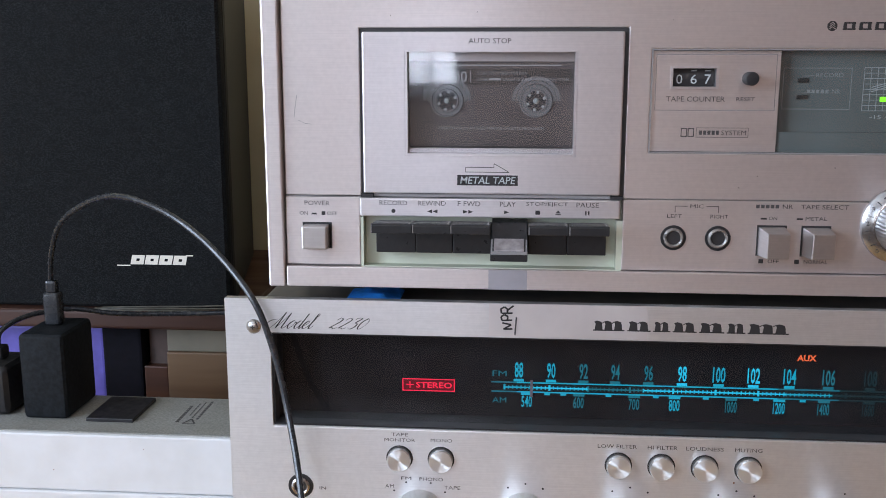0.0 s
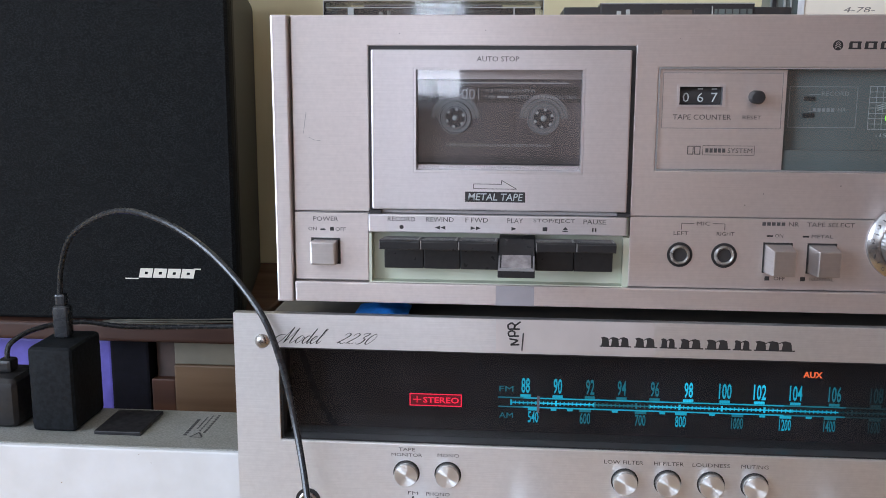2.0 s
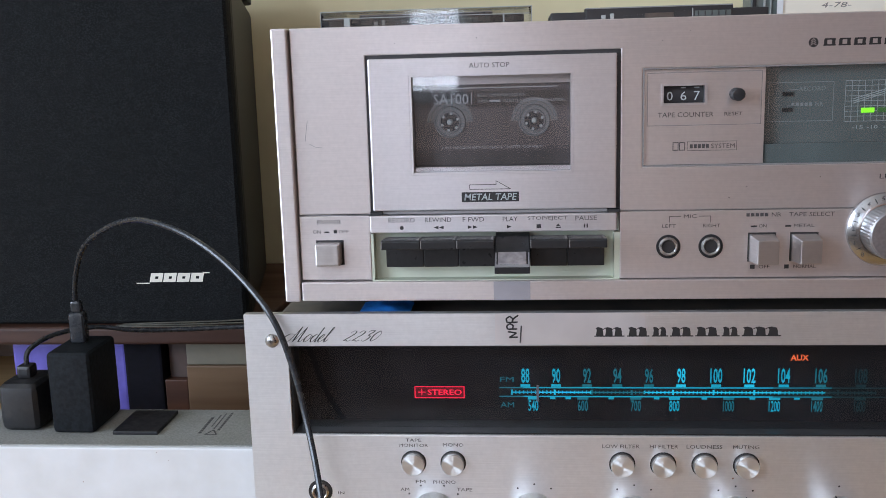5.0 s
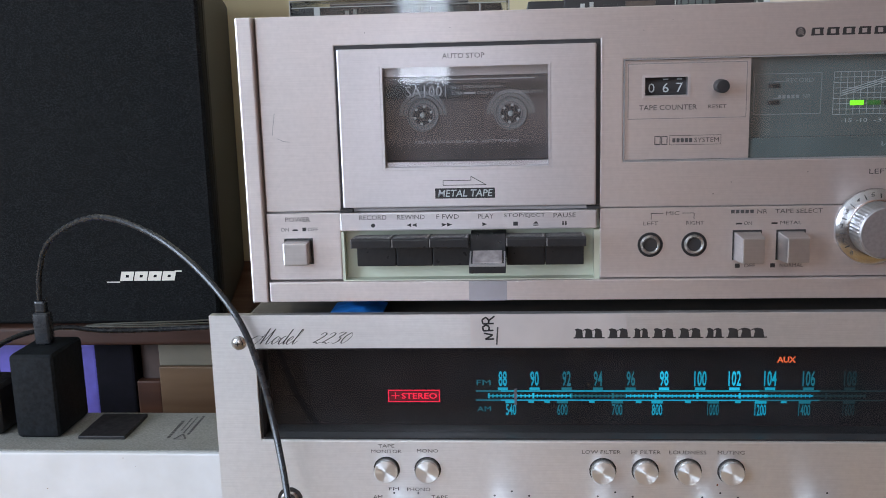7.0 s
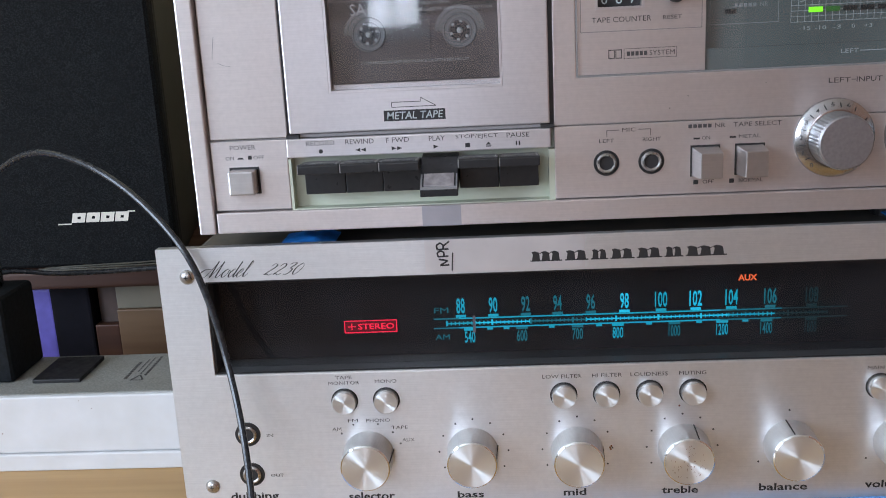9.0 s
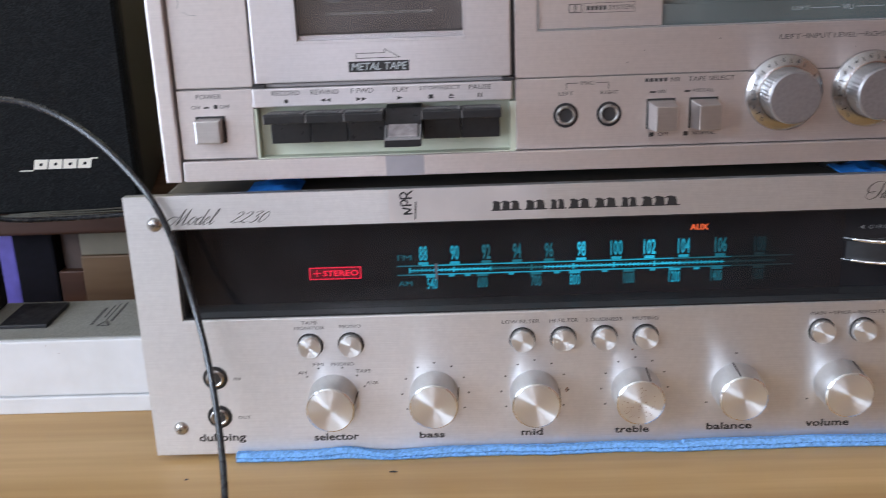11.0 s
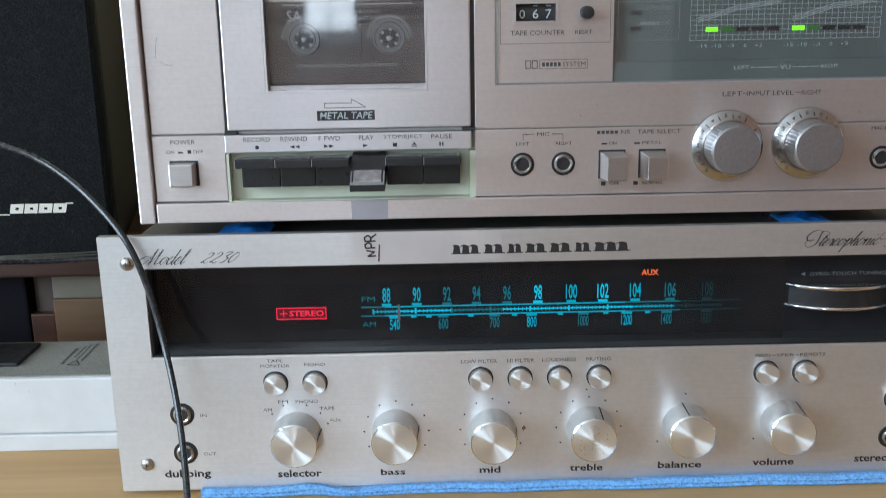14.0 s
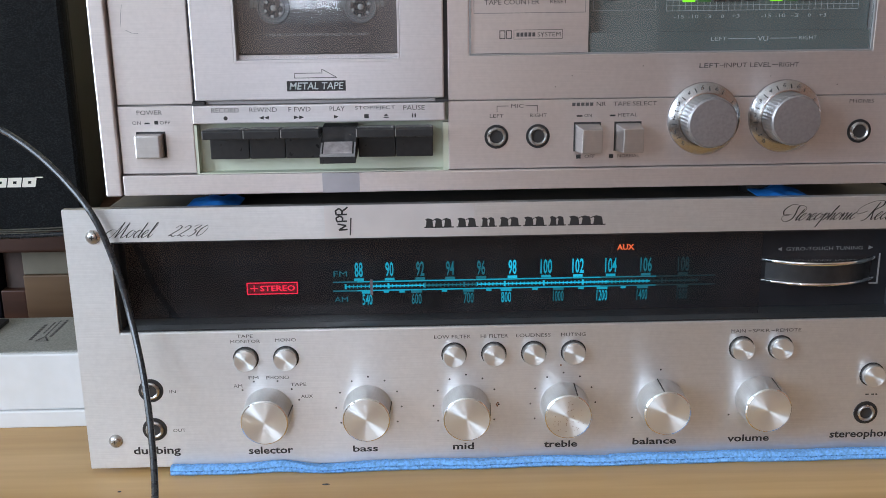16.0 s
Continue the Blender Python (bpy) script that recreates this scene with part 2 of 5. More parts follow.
# edge highlights are painted into this grey along with the wear
EDGEGREY = material("worn_edge_highlight", (0.30, 0.29, 0.29), 0.35, 0.3)
GRIDINK = material("meter_grid_print", (0.43, 0.46, 0.45), 0.5)
TAPEINK = material("cassette_print", (0.37, 0.36, 0.36), 0.5)
DULLPRINT = material("dull_print", (0.17, 0.175, 0.175), 0.5)
BLACKSHELL = vary(material("black_cassette_shell", (0.022, 0.021, 0.022), 0.35), 60, amount=0.3, rough=0.06)
BROWNTAPE = vary(material("brown_tape", (0.10, 0.075, 0.06), 0.3), 300, amount=0.3)
RUST = material("rust_spots", (0.20, 0.075, 0.03), 0.8)


def clear(name, colour, rough=0.02):
    """Thin clear plastic: mostly let through, with a real gloss."""
    m = bpy.data.materials.new(name)
    m.use_nodes = True
    t = m.node_tree
    t.nodes.remove(t.nodes["Principled BSDF"])
    tr, gl = t.nodes.new("ShaderNodeBsdfTransparent"), t.nodes.new("ShaderNodeBsdfGlossy")
    mx, fr = t.nodes.new("ShaderNodeMixShader"), t.nodes.new("ShaderNodeFresnel")
    tr.inputs[0].default_value = (*colour, 1)
    gl.inputs["Roughness"].default_value = rough
    fr.inputs[0].default_value = 1.55
    t.links.new(fr.outputs[0], mx.inputs[0])
    t.links.new(tr.outputs[0], mx.inputs[1])
    t.links.new(gl.outputs[0], mx.inputs[2])
    t.links.new(mx.outputs[0], t.nodes["Material Output"].inputs[0])
    return m


GLASS = clear("clear_window", (0.93, 0.93, 0.93), 0.025)
PANE = clear("cassette_pane", (0.93, 0.93, 0.93), 0.04)
CLEARCASE = clear("clear_case_plastic", (0.86, 0.88, 0.88), 0.05)

# ---- building helpers ----
C = 0.01  # centimetres
BASE = {}


def thing(name, base, label, category, group="", kind=""):
    ob = new(name)
    ob.location = base
    ob.empty_display_size = 0.01
    BASE[ob.name] = Vector(base)
    return tagged(ob, label, category, group, kind)


def part(name, bm, mat, parent=None, label="", at=None, smooth=False):
    """Links a bmesh, given in world places, as one mesh under a thing or part. at: its own origin."""
    home = BASE[parent.name] if parent else Vector((0, 0, 0))
    origin = Vector(at) if at else home
    bmesh.ops.translate(bm, verts=bm.verts, vec=-origin)
    me = bpy.data.meshes.new(name)
    bm.to_mesh(me)
    bm.free()
    me.materials.append(mat)
    if smooth:
        for p in me.polygons:
            p.use_smooth = True
        me.set_sharp_from_angle(angle=radians(35))
    ob = new(name, me)
    if parent:
        ob.parent = parent
    ob.location = origin - home
    BASE[ob.name] = origin
    return tagged(ob, label) if label else ob


def box(x0, x1, y0, y1, z0, z1, bevel=0.0, bm=None, segs=2):
    bm = bm or bmesh.new()
    made = bmesh.ops.create_cube(bm, size=1.0)["verts"]
    for v in made:
        v.co = Vector((x0 + (v.co.x + 0.5) * (x1 - x0), y0 + (v.co.y + 0.5) * (y1 - y0), z0 + (v.co.z + 0.5) * (z1 - z0)))
    if bevel:
        edges = list({e for v in made for e in v.link_edges})
        bmesh.ops.bevel(bm, geom=edges, offset=bevel, segments=segs, affect="EDGES", profile=0.6)
    return bm


def ring(x0, x1, z0, z1, a0, a1, c0, c1, y0, y1, bm=None):
    """A plate from y0 (front) to y1 with a rectangular opening."""
    bm = bm or bmesh.new()
    v = {}
    for y in (y0, y1):
        v[y] = [bm.verts.new((x, y, z)) for x, z in ((x0, z0), (x1, z0), (x1, z1), (x0, z1), (a0, c0), (a1, c0), (a1, c1), (a0, c1))]
    for n in range(4):
        m = (n + 1) % 4
        f, b = v[y0], v[y1]
        bm.faces.new((f[n], f[m], f[4 + m], f[4 + n]))
        bm.faces.new((b[m], b[n], b[4 + n], b[4 + m]))
        bm.faces.new((f[m], f[n], b[n], b[m]))
        bm.faces.new((f[4 + n], f[4 + m], b[4 + m], b[4 + n]))
    bmesh.ops.recalc_face_normals(bm, faces=bm.faces)
    return bm


def turned(x, z, profile, segs=40, bm=None, knurl=0.0):
    """A body turned about an axis along y; profile: (radius, y) from the front to the back."""
    bm = bm or bmesh.new()
    rows = []
    for r, y in profile:
        if r <= 1e-6:
            rows.append([bm.verts.new((x, y, z))])
        else:
            row = []
            for k in range(segs):
                a = 2 * math.pi * k / segs
                q = r * (1 - (knurl if k % 2 else 0))
                row.append(bm.verts.new((x + q * math.cos(a), y, z + q * math.sin(a))))
            rows.append(row)
    for p, q in zip(rows, rows[1:]):
        for k in range(segs):
            j = (k + 1) % segs
            if len(p) == 1:
                bm.faces.new((p[0], q[k], q[j]))
            elif len(q) == 1:
                bm.faces.new((p[k], q[0], p[j]))
            else:
                bm.faces.new((p[k], q[k], q[j], p[j]))
    bmesh.ops.recalc_face_normals(bm, faces=bm.faces)
    return bm


def flat(points, y, thick=0.00012, bm=None):
    """A thin printed shape, given by its outline in x and z, proud of the plane y."""
    bm = bm or bmesh.new()
    f = bm.faces.new([bm.verts.new((x, y - thick, z)) for x, z in points])
    f.normal_update()
    if f.normal.y > 0:
        f.normal_flip()
    return bm


def pierced(xs, zs, holes, y0, y1):
    """A welded plate over the cells between xs and zs, less the cells named (column, row) in holes."""
    bm, made = bmesh.new(), {}

    def at(i, k, y):
        if (i, k, y) not in made:
            made[i, k, y] = bm.verts.new((xs[i], y, zs[k]))
        return made[i, k, y]

    solid = {(i, k) for i in range(len(xs) - 1) for k in range(len(zs) - 1)} - set(holes)
    for i, k in solid:
        bm.faces.new([at(a, b, y0) for a, b in ((i, k), (i + 1, k), (i + 1, k + 1), (i, k + 1))])
        bm.faces.new([at(a, b, y1) for a, b in ((i, k + 1), (i + 1, k + 1), (i + 1, k), (i, k))])
        for (di, dk), (p, q) in {(0, -1): ((i, k), (i + 1, k)), (1, 0): ((i + 1, k), (i + 1, k + 1)), (0, 1): ((i + 1, k + 1), (i, k + 1)), (-1, 0): ((i, k + 1), (i, k))}.items():
            if (i + di, k + dk) not in solid:
                bm.faces.new((at(*q, y0), at(*p, y0), at(*p, y1), at(*q, y1)))
    bmesh.ops.recalc_face_normals(bm, faces=bm.faces)
    return bm


def rect(x0, x1, z0, z1, y, bm=None, thick=0.00012):
    return flat([(x0, z0), (x1, z0), (x1, z1), (x0, z1)], y, thick, bm)


def disc(x, z, r, y, bm=None, n=16, thick=0.00012):
    return flat([(x + r * math.cos(2 * math.pi * k / n), z + r * math.sin(2 * math.pi * k / n)) for k in range(n)], y, thick, bm)


def stroke(points, w, y, bm=None, thick=0.00012):
    """A printed line of width w through points in x and z."""
    bm = bm or bmesh.new()
    for (xa, za), (xb, zb) in zip(points, points[1:]):
        d = Vector((xb - xa, zb - za))
        n = Vector((-d.y, d.x)).normalized() * w / 2
        flat([(xa - n.x, za - n.y), (xb - n.x, zb - n.y), (xb + n.x, zb + n.y), (xa + n.x, za + n.y)], y, thick, bm)
    return bm


def frame_line(x0, x1, z0, z1, w, y):
    bm = rect(x0, x1, z0, z0 + w, y)
    rect(x0, x1, z1 - w, z1, y, bm)
    rect(x0, x0 + w, z0 + w, z1 - w, y, bm)
    return rect(x1 - w, x1, z0 + w, z1 - w, y, bm)


def words(s, x0, x1, z0, z1, y, mat, parent, name="lettering", bold=0.0, shear=0.0, turn=0, thick=0.00015, res=2):
    """Lettering that fills the given box, proud of the plane y. turn: degrees counterclockwise."""
    cu = bpy.data.curves.new("letters", "FONT")
    cu.body, cu.size, cu.shear, cu.offset, cu.resolution_u = s, 1.0, shear, bold, res
    ob = bpy.data.objects.new("letters", cu)
    me = bpy.data.meshes.new_from_object(ob)
    bm = bmesh.new()
    bm.from_mesh(me)
    bpy.data.objects.remove(ob)
    bpy.data.curves.remove(cu)
    bpy.data.meshes.remove(me)
    ca, sa = round(math.cos(radians(turn)), 6), round(math.sin(radians(turn)), 6)
    for v in bm.verts:
        v.co = Vector((v.co.x * ca - v.co.y * sa, 0, v.co.x * sa + v.co.y * ca))
    lo = [min(v.co[k] for v in bm.verts) for k in (0, 2)]
    hi = [max(v.co[k] for v in bm.verts) for k in (0, 2)]
    for v in bm.verts:
        v.co = Vector((x0 + (v.co.x - lo[0]) / (hi[0] - lo[0]) * (x1 - x0), y - thick, z0 + (v.co.z - lo[1]) / (hi[1] - lo[1]) * (z1 - z0)))
    bmesh.ops.recalc_face_normals(bm, faces=bm.faces)
    return part(name, bm, mat, parent)


def tube(points, r, parent, mat, name="cable", label="", sides=10, steps=8):
    """A round cable through points, with a smooth course."""
    p = [Vector(q) for q in points]
    course = []
    for k in range(len(p) - 1):
        a, b, c, d = p[max(k - 1, 0)], p[k], p[k + 1], p[min(k + 2, len(p) - 1)]
        for s in range(steps):
            t = s / steps
            course.append(0.5 * ((2 * b) + (c - a) * t + (2 * a - 5 * b + 4 * c - d) * t * t + (3 * b - a - 3 * c + d) * t ** 3))
    course.append(p[-1])
    bm, rows, u = bmesh.new(), [], None
    for k, q in enumerate(course):
        d = (course[min(k + 1, len(course) - 1)] - course[max(k - 1, 0)]).normalized()
        u = (u - d * u.dot(d)).normalized() if u else d.orthogonal().normalized()
        w = d.cross(u)
        rows.append([bm.verts.new(q + r * (math.cos(2 * math.pi * j / sides) * u + math.sin(2 * math.pi * j / sides) * w)) for j in range(sides)])
    for a, b in zip(rows, rows[1:]):
        for j in range(sides):
            i = (j + 1) % sides
            bm.faces.new((a[j], a[i], b[i], b[j]))
    bm.faces.new(rows[0][::-1])
    bm.faces.new(rows[-1])
    bmesh.ops.recalc_face_normals(bm, faces=bm.faces)
    return part(name, bm, mat, parent, label, smooth=True)


def structure(name, bm, mat, label, category):
    return tagged(part(name, bm, mat), label, category, kind="structure")


# ---- the room ----
TABLE = -0.004
structure("wall_back", box(-1.9, 1.9, 0.42, 0.5, -0.76, 1.7), WALLPAINT, "cream yellow painted plaster wall behind the stereo", "wall")
ring_y = ring(-1.3, 1.3, -0.76, 1.7, -0.6, 0.6, 0.1, 1.35, 0, 0.1)
for v in ring_y.verts:  # the left wall: turn the plate into the plane x, opening at y -1.9 to -0.7
    v.co = Vector((-1.8 - v.co.y, -1.3 + v.co.x, v.co.z))
bmesh.ops.recalc_face_normals(ring_y, faces=ring_y.faces)
# this opening is unseen, assumed for the left-hand lamp
structure("wall_left", ring_y, ROOMPAINT, "plain painted wall with a window opening", "wall")
structure("wall_left_end", box(-1.9, -1.8, 0.0, 0.42, -0.76, 1.7), ROOMPAINT, "plain painted wall end beside the cream wall", "wall")
structure("wall_left_near", box(-1.9, -1.8, -3.1, -2.6, -0.76, 1.7), ROOMPAINT, "plain painted wall end", "wall")
structure("wall_right", box(1.8, 1.9, -3.1, 0.42, -0.76, 1.7), DIMWALL, "unseen wall, coloured brown to dim reflections", "wall")
structure("wall_front", ring(-0.78, 0.8, -0.76, 1.7, -0.495, -0.295, 0.14, 1.62, -3.1, -3.0), WARMWALL, "plain painted wall with a window opening", "wall")
# assumed opening, added to brighten the left ends of the metal fronts
structure("wall_front_far", ring(-1.8, -0.78, -0.76, 1.7, -1.7, -0.96, 0.1, 1.3, -3.1, -3.0), ROOMPAINT, "unseen painted wall with an assumed wider window opening", "wall")
# section split off and browned to darken reflections on the right
structure("wall_front_end", box(0.8, 1.8, -3.1, -3.0, -0.76, 1.7), DIMWALL, "unseen brown wall section, added to dim reflections on the right", "wall")
# unseen board, added so the lower metal fronts mirror something darker
structure("reflection_dimmer", box(-1.8, 1.8, -3.0, -2.985, -0.76, -0.06, 0.003), DIMBOARD, "unseen brown wooden board, added to dim low reflections", "panelling")
structure("floor", box(-1.9, 1.9, -3.1, 0.5, -0.82, -0.76), FLOORWOOD, "brown wooden floor boards", "floor")
structure("ceiling", box(-1.9, 1.9, -3.1, 0.5, 1.7, 1.76), CEILPAINT, "off-white painted ceiling", "ceiling")

win = thing("window_1", (-0.395, -2.96, 0.14), "narrow white-framed window in the front wall", "window", kind="structure")
part("window_frame", ring(-0.505, -0.285, 0.13, 1.63, -0.478, -0.312, 0.157, 1.6, -2.975, -2.955), WHITEMETAL, win)
part("mullion", box(-0.402, -0.392, -2.972, -2.958, 0.157, 1.6), WHITEMETAL, win)
for bz in (0.29, 0.72, 1.16):
    part("glazing_bar", box(-0.478, -0.402, -2.972, -2.958, bz - 0.006, bz + 0.006), WHITEMETAL, win)
    part("glazing_bar", box(-0.392, -0.312, -2.972, -2.958, bz - 0.006, bz + 0.006), WHITEMETAL, win)
part("window_sill", box(-0.53, -0.26, -3.0, -2.92, 0.11, 0.13, 0.003), WHITEMETAL, win)

table = thing("sideboard", (0, 0.1, -0.76), "honey-coloured pine sideboard with a worn top", "sideboard")
part("tabletop", box(-0.95, 0.95, -0.16, 0.415, TABLE - 0.03, TABLE, 0.003), WOOD, table)
part("body", box(-0.92, 0.92, -0.12, 0.41, -0.70, TABLE - 0.03, 0.003), WOOD, table)
part("plinth", box(-0.88, 0.88, -0.08, 0.40, -0.76, -0.70), WOOD, table)

# ---- the receiver ----
rec = thing("stereo_receiver", (0, 0.18, TABLE), "silver stereo receiver with a lit cyan tuning dial", "receiver")
part("case", box(-0.208, 0.208, 0.024, 0.355, 0.004, 0.1305, 0.002), CASE, rec, "dusty black steel case")
part("case_lip", box(-0.208, 0.208, 0.005, 0.024, 0.1235, 0.1303), CASE, rec)
for fx in (-0.17, 0.17):
    for fy in (0.05, 0.31):
        bm = bmesh.new()
        bmesh.ops.create_cone(bm, cap_ends=True, segments=20, radius1=0.009, radius2=0.011, depth=0.0085, matrix=Matrix.Translation((fx, fy, 0.0007)))
        part("foot", bm, BLACK, rec)
plate = part("faceplate", ring(-0.22, 0.22, -0.0015, 0.1365, -0.198, 0.198, 0.073, 0.1198, 0.0, 0.005), ALU, rec, "brushed aluminium faceplate")
bv = plate.modifiers.new("edge", "BEVEL")
bv.width, bv.segments, bv.limit_method = 0.0006, 2, "ANGLE"
part("dial_panel", box(-0.199, 0.199, 0.0186, 0.022, 0.071, 0.121), DIAL, rec, "glossy black dial")
part("dial_bezel", ring(-0.1985, 0.1985, 0.0725, 0.1203, -0.197, 0.1965, 0.0738, 0.119, 0.0012, 0.009), BEZEL, rec, "black dial surround")
part("dial_liner", ring(-0.1985, 0.1985, 0.0725, 0.1203, -0.197, 0.1965, 0.0738, 0.119, 0.0092, 0.0186), BEZEL, rec)
part("dial_glass", box(-0.1972, 0.126, 0.0082, 0.0089, 0.0736, 0.1192), GLASS, rec, "clear dial glass").visible_shadow = False
part("dial_edge", frame_line(-0.1978, 0.1978, 0.0732, 0.1196, 0.0006, 0.0012), BLACK, rec)

for sx, sz in ((-0.206, 0.1228), (0.206, 0.1228), (-0.2057, 0.0142), (0.206, 0.0142)):
    screw = part("screw", turned(sx, sz, [(0, -0.0022), (0.0016, -0.0021), (0.0028, -0.0015), (0.0036, -0.0004), (0.0036, 0.001)], 20), JACKMETAL, rec, smooth=True)
    bm = stroke([(sx - 0.0011, sz), (sx + 0.0011, sz)], 0.0004, -0.0021)
    part("slot", stroke([(sx, sz - 0.0011), (sx, sz + 0.0011)], 0.0004, -0.0021, bm), INK, screw)

# six large knobs, each with a pointer line
KNOBS = ((-12.64, 2.96, 12), (-7.56, 2.99, 14), (-2.53, 2.9, 8), (2.56, 2.92, 68), (7.56, 2.98, 100), (12.68, 3.02, 62))
for kx, kz, turn in KNOBS:
    x, z = kx * C, kz * C
    knob = part("knob", turned(x, z, [(0.0118, -0.0150), (0.0119, -0.0146), (0.0125, -0.001), (0.0123, -0.0002), (0.0123, 0.001)], 64), KNOBSIDE, rec, "turned aluminium knob", smooth=True)
    part("knob_face", turned(x, z, [(0, -0.0156), (0.0112, -0.01555)], 64), SPUN, knob, at=(x, -0.0152, z))
    part("knob_rim", turned(x, z, [(0.0112, -0.01555), (0.0118, -0.0150)], 64), CHROME, knob, "polished bevelled rim", smooth=True)
    bm = box(-0.0003, 0.0003, -0.0146, -0.0005, 0.0118, 0.0121)
    for v in bm.verts:
        v.co.z += 0.0008 * (v.co.y + 0.0146) / 0.0141
    bmesh.ops.rotate(bm, verts=bm.verts, cent=(0, 0, 0), matrix=Matrix.Rotation(radians(90 - turn), 3, "Y"))
    bmesh.ops.translate(bm, verts=bm.verts, vec=(x, 0, z))
    part("pointer_line", bm, INK, knob)

# push buttons
for bx, bz in ((-13.62, 5.8), (-11.6, 5.8), (-3.1, 5.8), (-1.08, 5.8), (0.95, 5.8), (2.98, 5.8), (11.6, 5.82), (13.6, 5.82), (18.5, 4.22)):
    x, z = bx * C, bz * C
    btn = part("push_button", turned(x, z, [(0.0055, -0.0038), (0.0058, -0.0034), (0.0058, 0.001)], 40), KNOBSIDE, rec, "small round aluminium push button", smooth=True)
    part("button_face", turned(x, z, [(0, -0.00385), (0.0055, -0.0038)], 40), SPUN, btn, at=(x, -0.004, z))
    part("button_gap", turned(x, z, [(0.0058, -0.0001), (0.0065, -0.0001), (0.0065, 0.0004)], 40), INK, btn)

# jack sockets
for jx, jz in ((-18.53, 4.18), (-18.52, 2.03), (18.38, 2.08)):
    x, z = jx * C, jz * C
    jack = part("jack_socket", turned(x, z, [(0.0031, -0.0004), (0.0031, -0.0012), (0.0037, -0.0016), (0.0045, -0.0012), (0.0046, 0.0)], 32), JACKMETAL, rec, "nickel jack socket", smooth=True)
    part("jack_washer", turned(x, z, [(0.0043, -0.0006), (0.0062, -0.0005), (0.0063, 0.0002)], 32), BLACK, jack)
    part("jack_hole", turned(x, z, [(0, -0.0003), (0.0036, -0.0003)], 24), INK, jack)

# lettering on the faceplate (centimetres: text, left, right, foot, top)
for s, a, b, c, d in (
    ("TAPE", -14.0, -13.2, 6.93, 7.1), ("MONITOR", -14.35, -12.85, 6.65, 6.82), ("MONO", -12.1, -11.05, 6.68, 6.86),
    ("LOW FILTER", -4.1, -2.25, 6.66, 6.85), ("HI FILTER", -1.75, -0.35, 6.66, 6.85), ("LOUDNESS", 0.05, 1.8, 6.66, 6.85), ("MUTING", 2.32, 3.58, 6.66, 6.85),
    ("MAIN", 11.0, 11.75, 6.66, 6.84), ("SPKR", 12.1, 13.0, 6.66, 6.84), ("REMOTE", 13.3, 14.6, 6.66, 6.84),
    ("AM", -14.35, -13.9, 4.24, 4.42), ("FM", -13.55, -13.05, 4.68, 4.85), ("PHONO", -12.65, -11.5, 4.66, 4.84), ("TAPE", -11.45, -10.65, 4.26, 4.44), ("AUX", -10.95, -10.35, 3.6, 3.78),
    ("IN", -17.6, -17.28, 4.02, 4.18), ("OUT", -17.6, -16.95, 1.86, 2.03),
):
    words(s, a * C, b * C, c * C, d * C, 0, GREYINK, rec, "control_lettering")
for s, a, b, c, d in (
    ("dubbing", -19.72, -17.3, 0.42, 0.98), ("selector", -13.8, -11.5, 0.42, 0.84), ("bass", -8.4, -7.1, 0.42, 0.78), ("mid", -3.2, -2.1, 0.42, 0.8),
    ("treble", 1.55, 3.3, 0.42, 0.8), ("balance", 6.2, 8.5, 0.46, 0.85), ("volume", 11.2, 13.4, 0.5, 0.9), ("stereophones", 16.6, 20.4, 0.46, 1.02),
):
    words(s, a * C, b * C, (c + 0.08) * C, (d + 0.08) * C, 0, INK, rec, "knob_name", bold=0.022)
SCRIPT = {}
SCRIPT["M"] = 2.15, (((0.5, 1.0), (-0.3, 1.08), (-0.8, 0.65), (-0.55, 0.1), (0, 0.05), (0.45, 0.9), (0.75, 2.05)), ((0.75, 2.05), (0.76, 0.9), (0.75, 0.03)), ((0.75, 0.03), (1.15, 0.9), (1.5, 2.0)), ((1.5, 2.0), (1.5, 0.8), (1.52, 0.12), (1.75, 0.03), (2.1, 0.4)))
SCRIPT["o"] = 0.95, (((0.7, 0.9), (0.4, 1.0), (0.05, 0.5), (0.3, 0.0), (0.75, 0.4), (0.7, 0.85), (0.95, 0.72)),)
SCRIPT["d"] = 1.05, (((0.75, 0.85), (0.4, 1.0), (0.05, 0.5), (0.25, 0.0), (0.6, 0.25), (0.8, 0.95)), ((0.85, 1.95), (0.8, 0.9), (0.78, 0.2), (0.92, 0.0), (1.15, 0.35)))
SCRIPT["e"] = 0.8, (((0, 0.3), (0.5, 0.6), (0.6, 0.9), (0.4, 1.0), (0.1, 0.5), (0.3, 0.0), (0.6, 0.1), (0.85, 0.4)),)
SCRIPT["l"] = 0.6, (((0, 0.3), (0.4, 1.2), (0.5, 1.85), (0.33, 1.9), (0.25, 1.2), (0.2, 0.3), (0.38, 0.0), (0.7, 0.4)),)
SCRIPT["2"] = 1.2, (((0.1, 1.4), (0.35, 1.75), (0.75, 1.6), (0.75, 1.2), (0.35, 0.6), (0, 0.1), (0.3, 0.2), (0.6, 0.0), (0.95, 0.22)),)
SCRIPT["3"] = 1.15, (((0.1, 1.5), (0.2, 1.75), (0.85, 1.75), (0.45, 1.05), (0.8, 0.85), (0.75, 0.3), (0.35, 0.0), (0, 0.25)),)
SCRIPT["0"] = 1.1, (((0.5, 1.75), (0.1, 1.2), (0.1, 0.4), (0.4, 0.0), (0.8, 0.5), (0.85, 1.3), (0.5, 1.75)),)
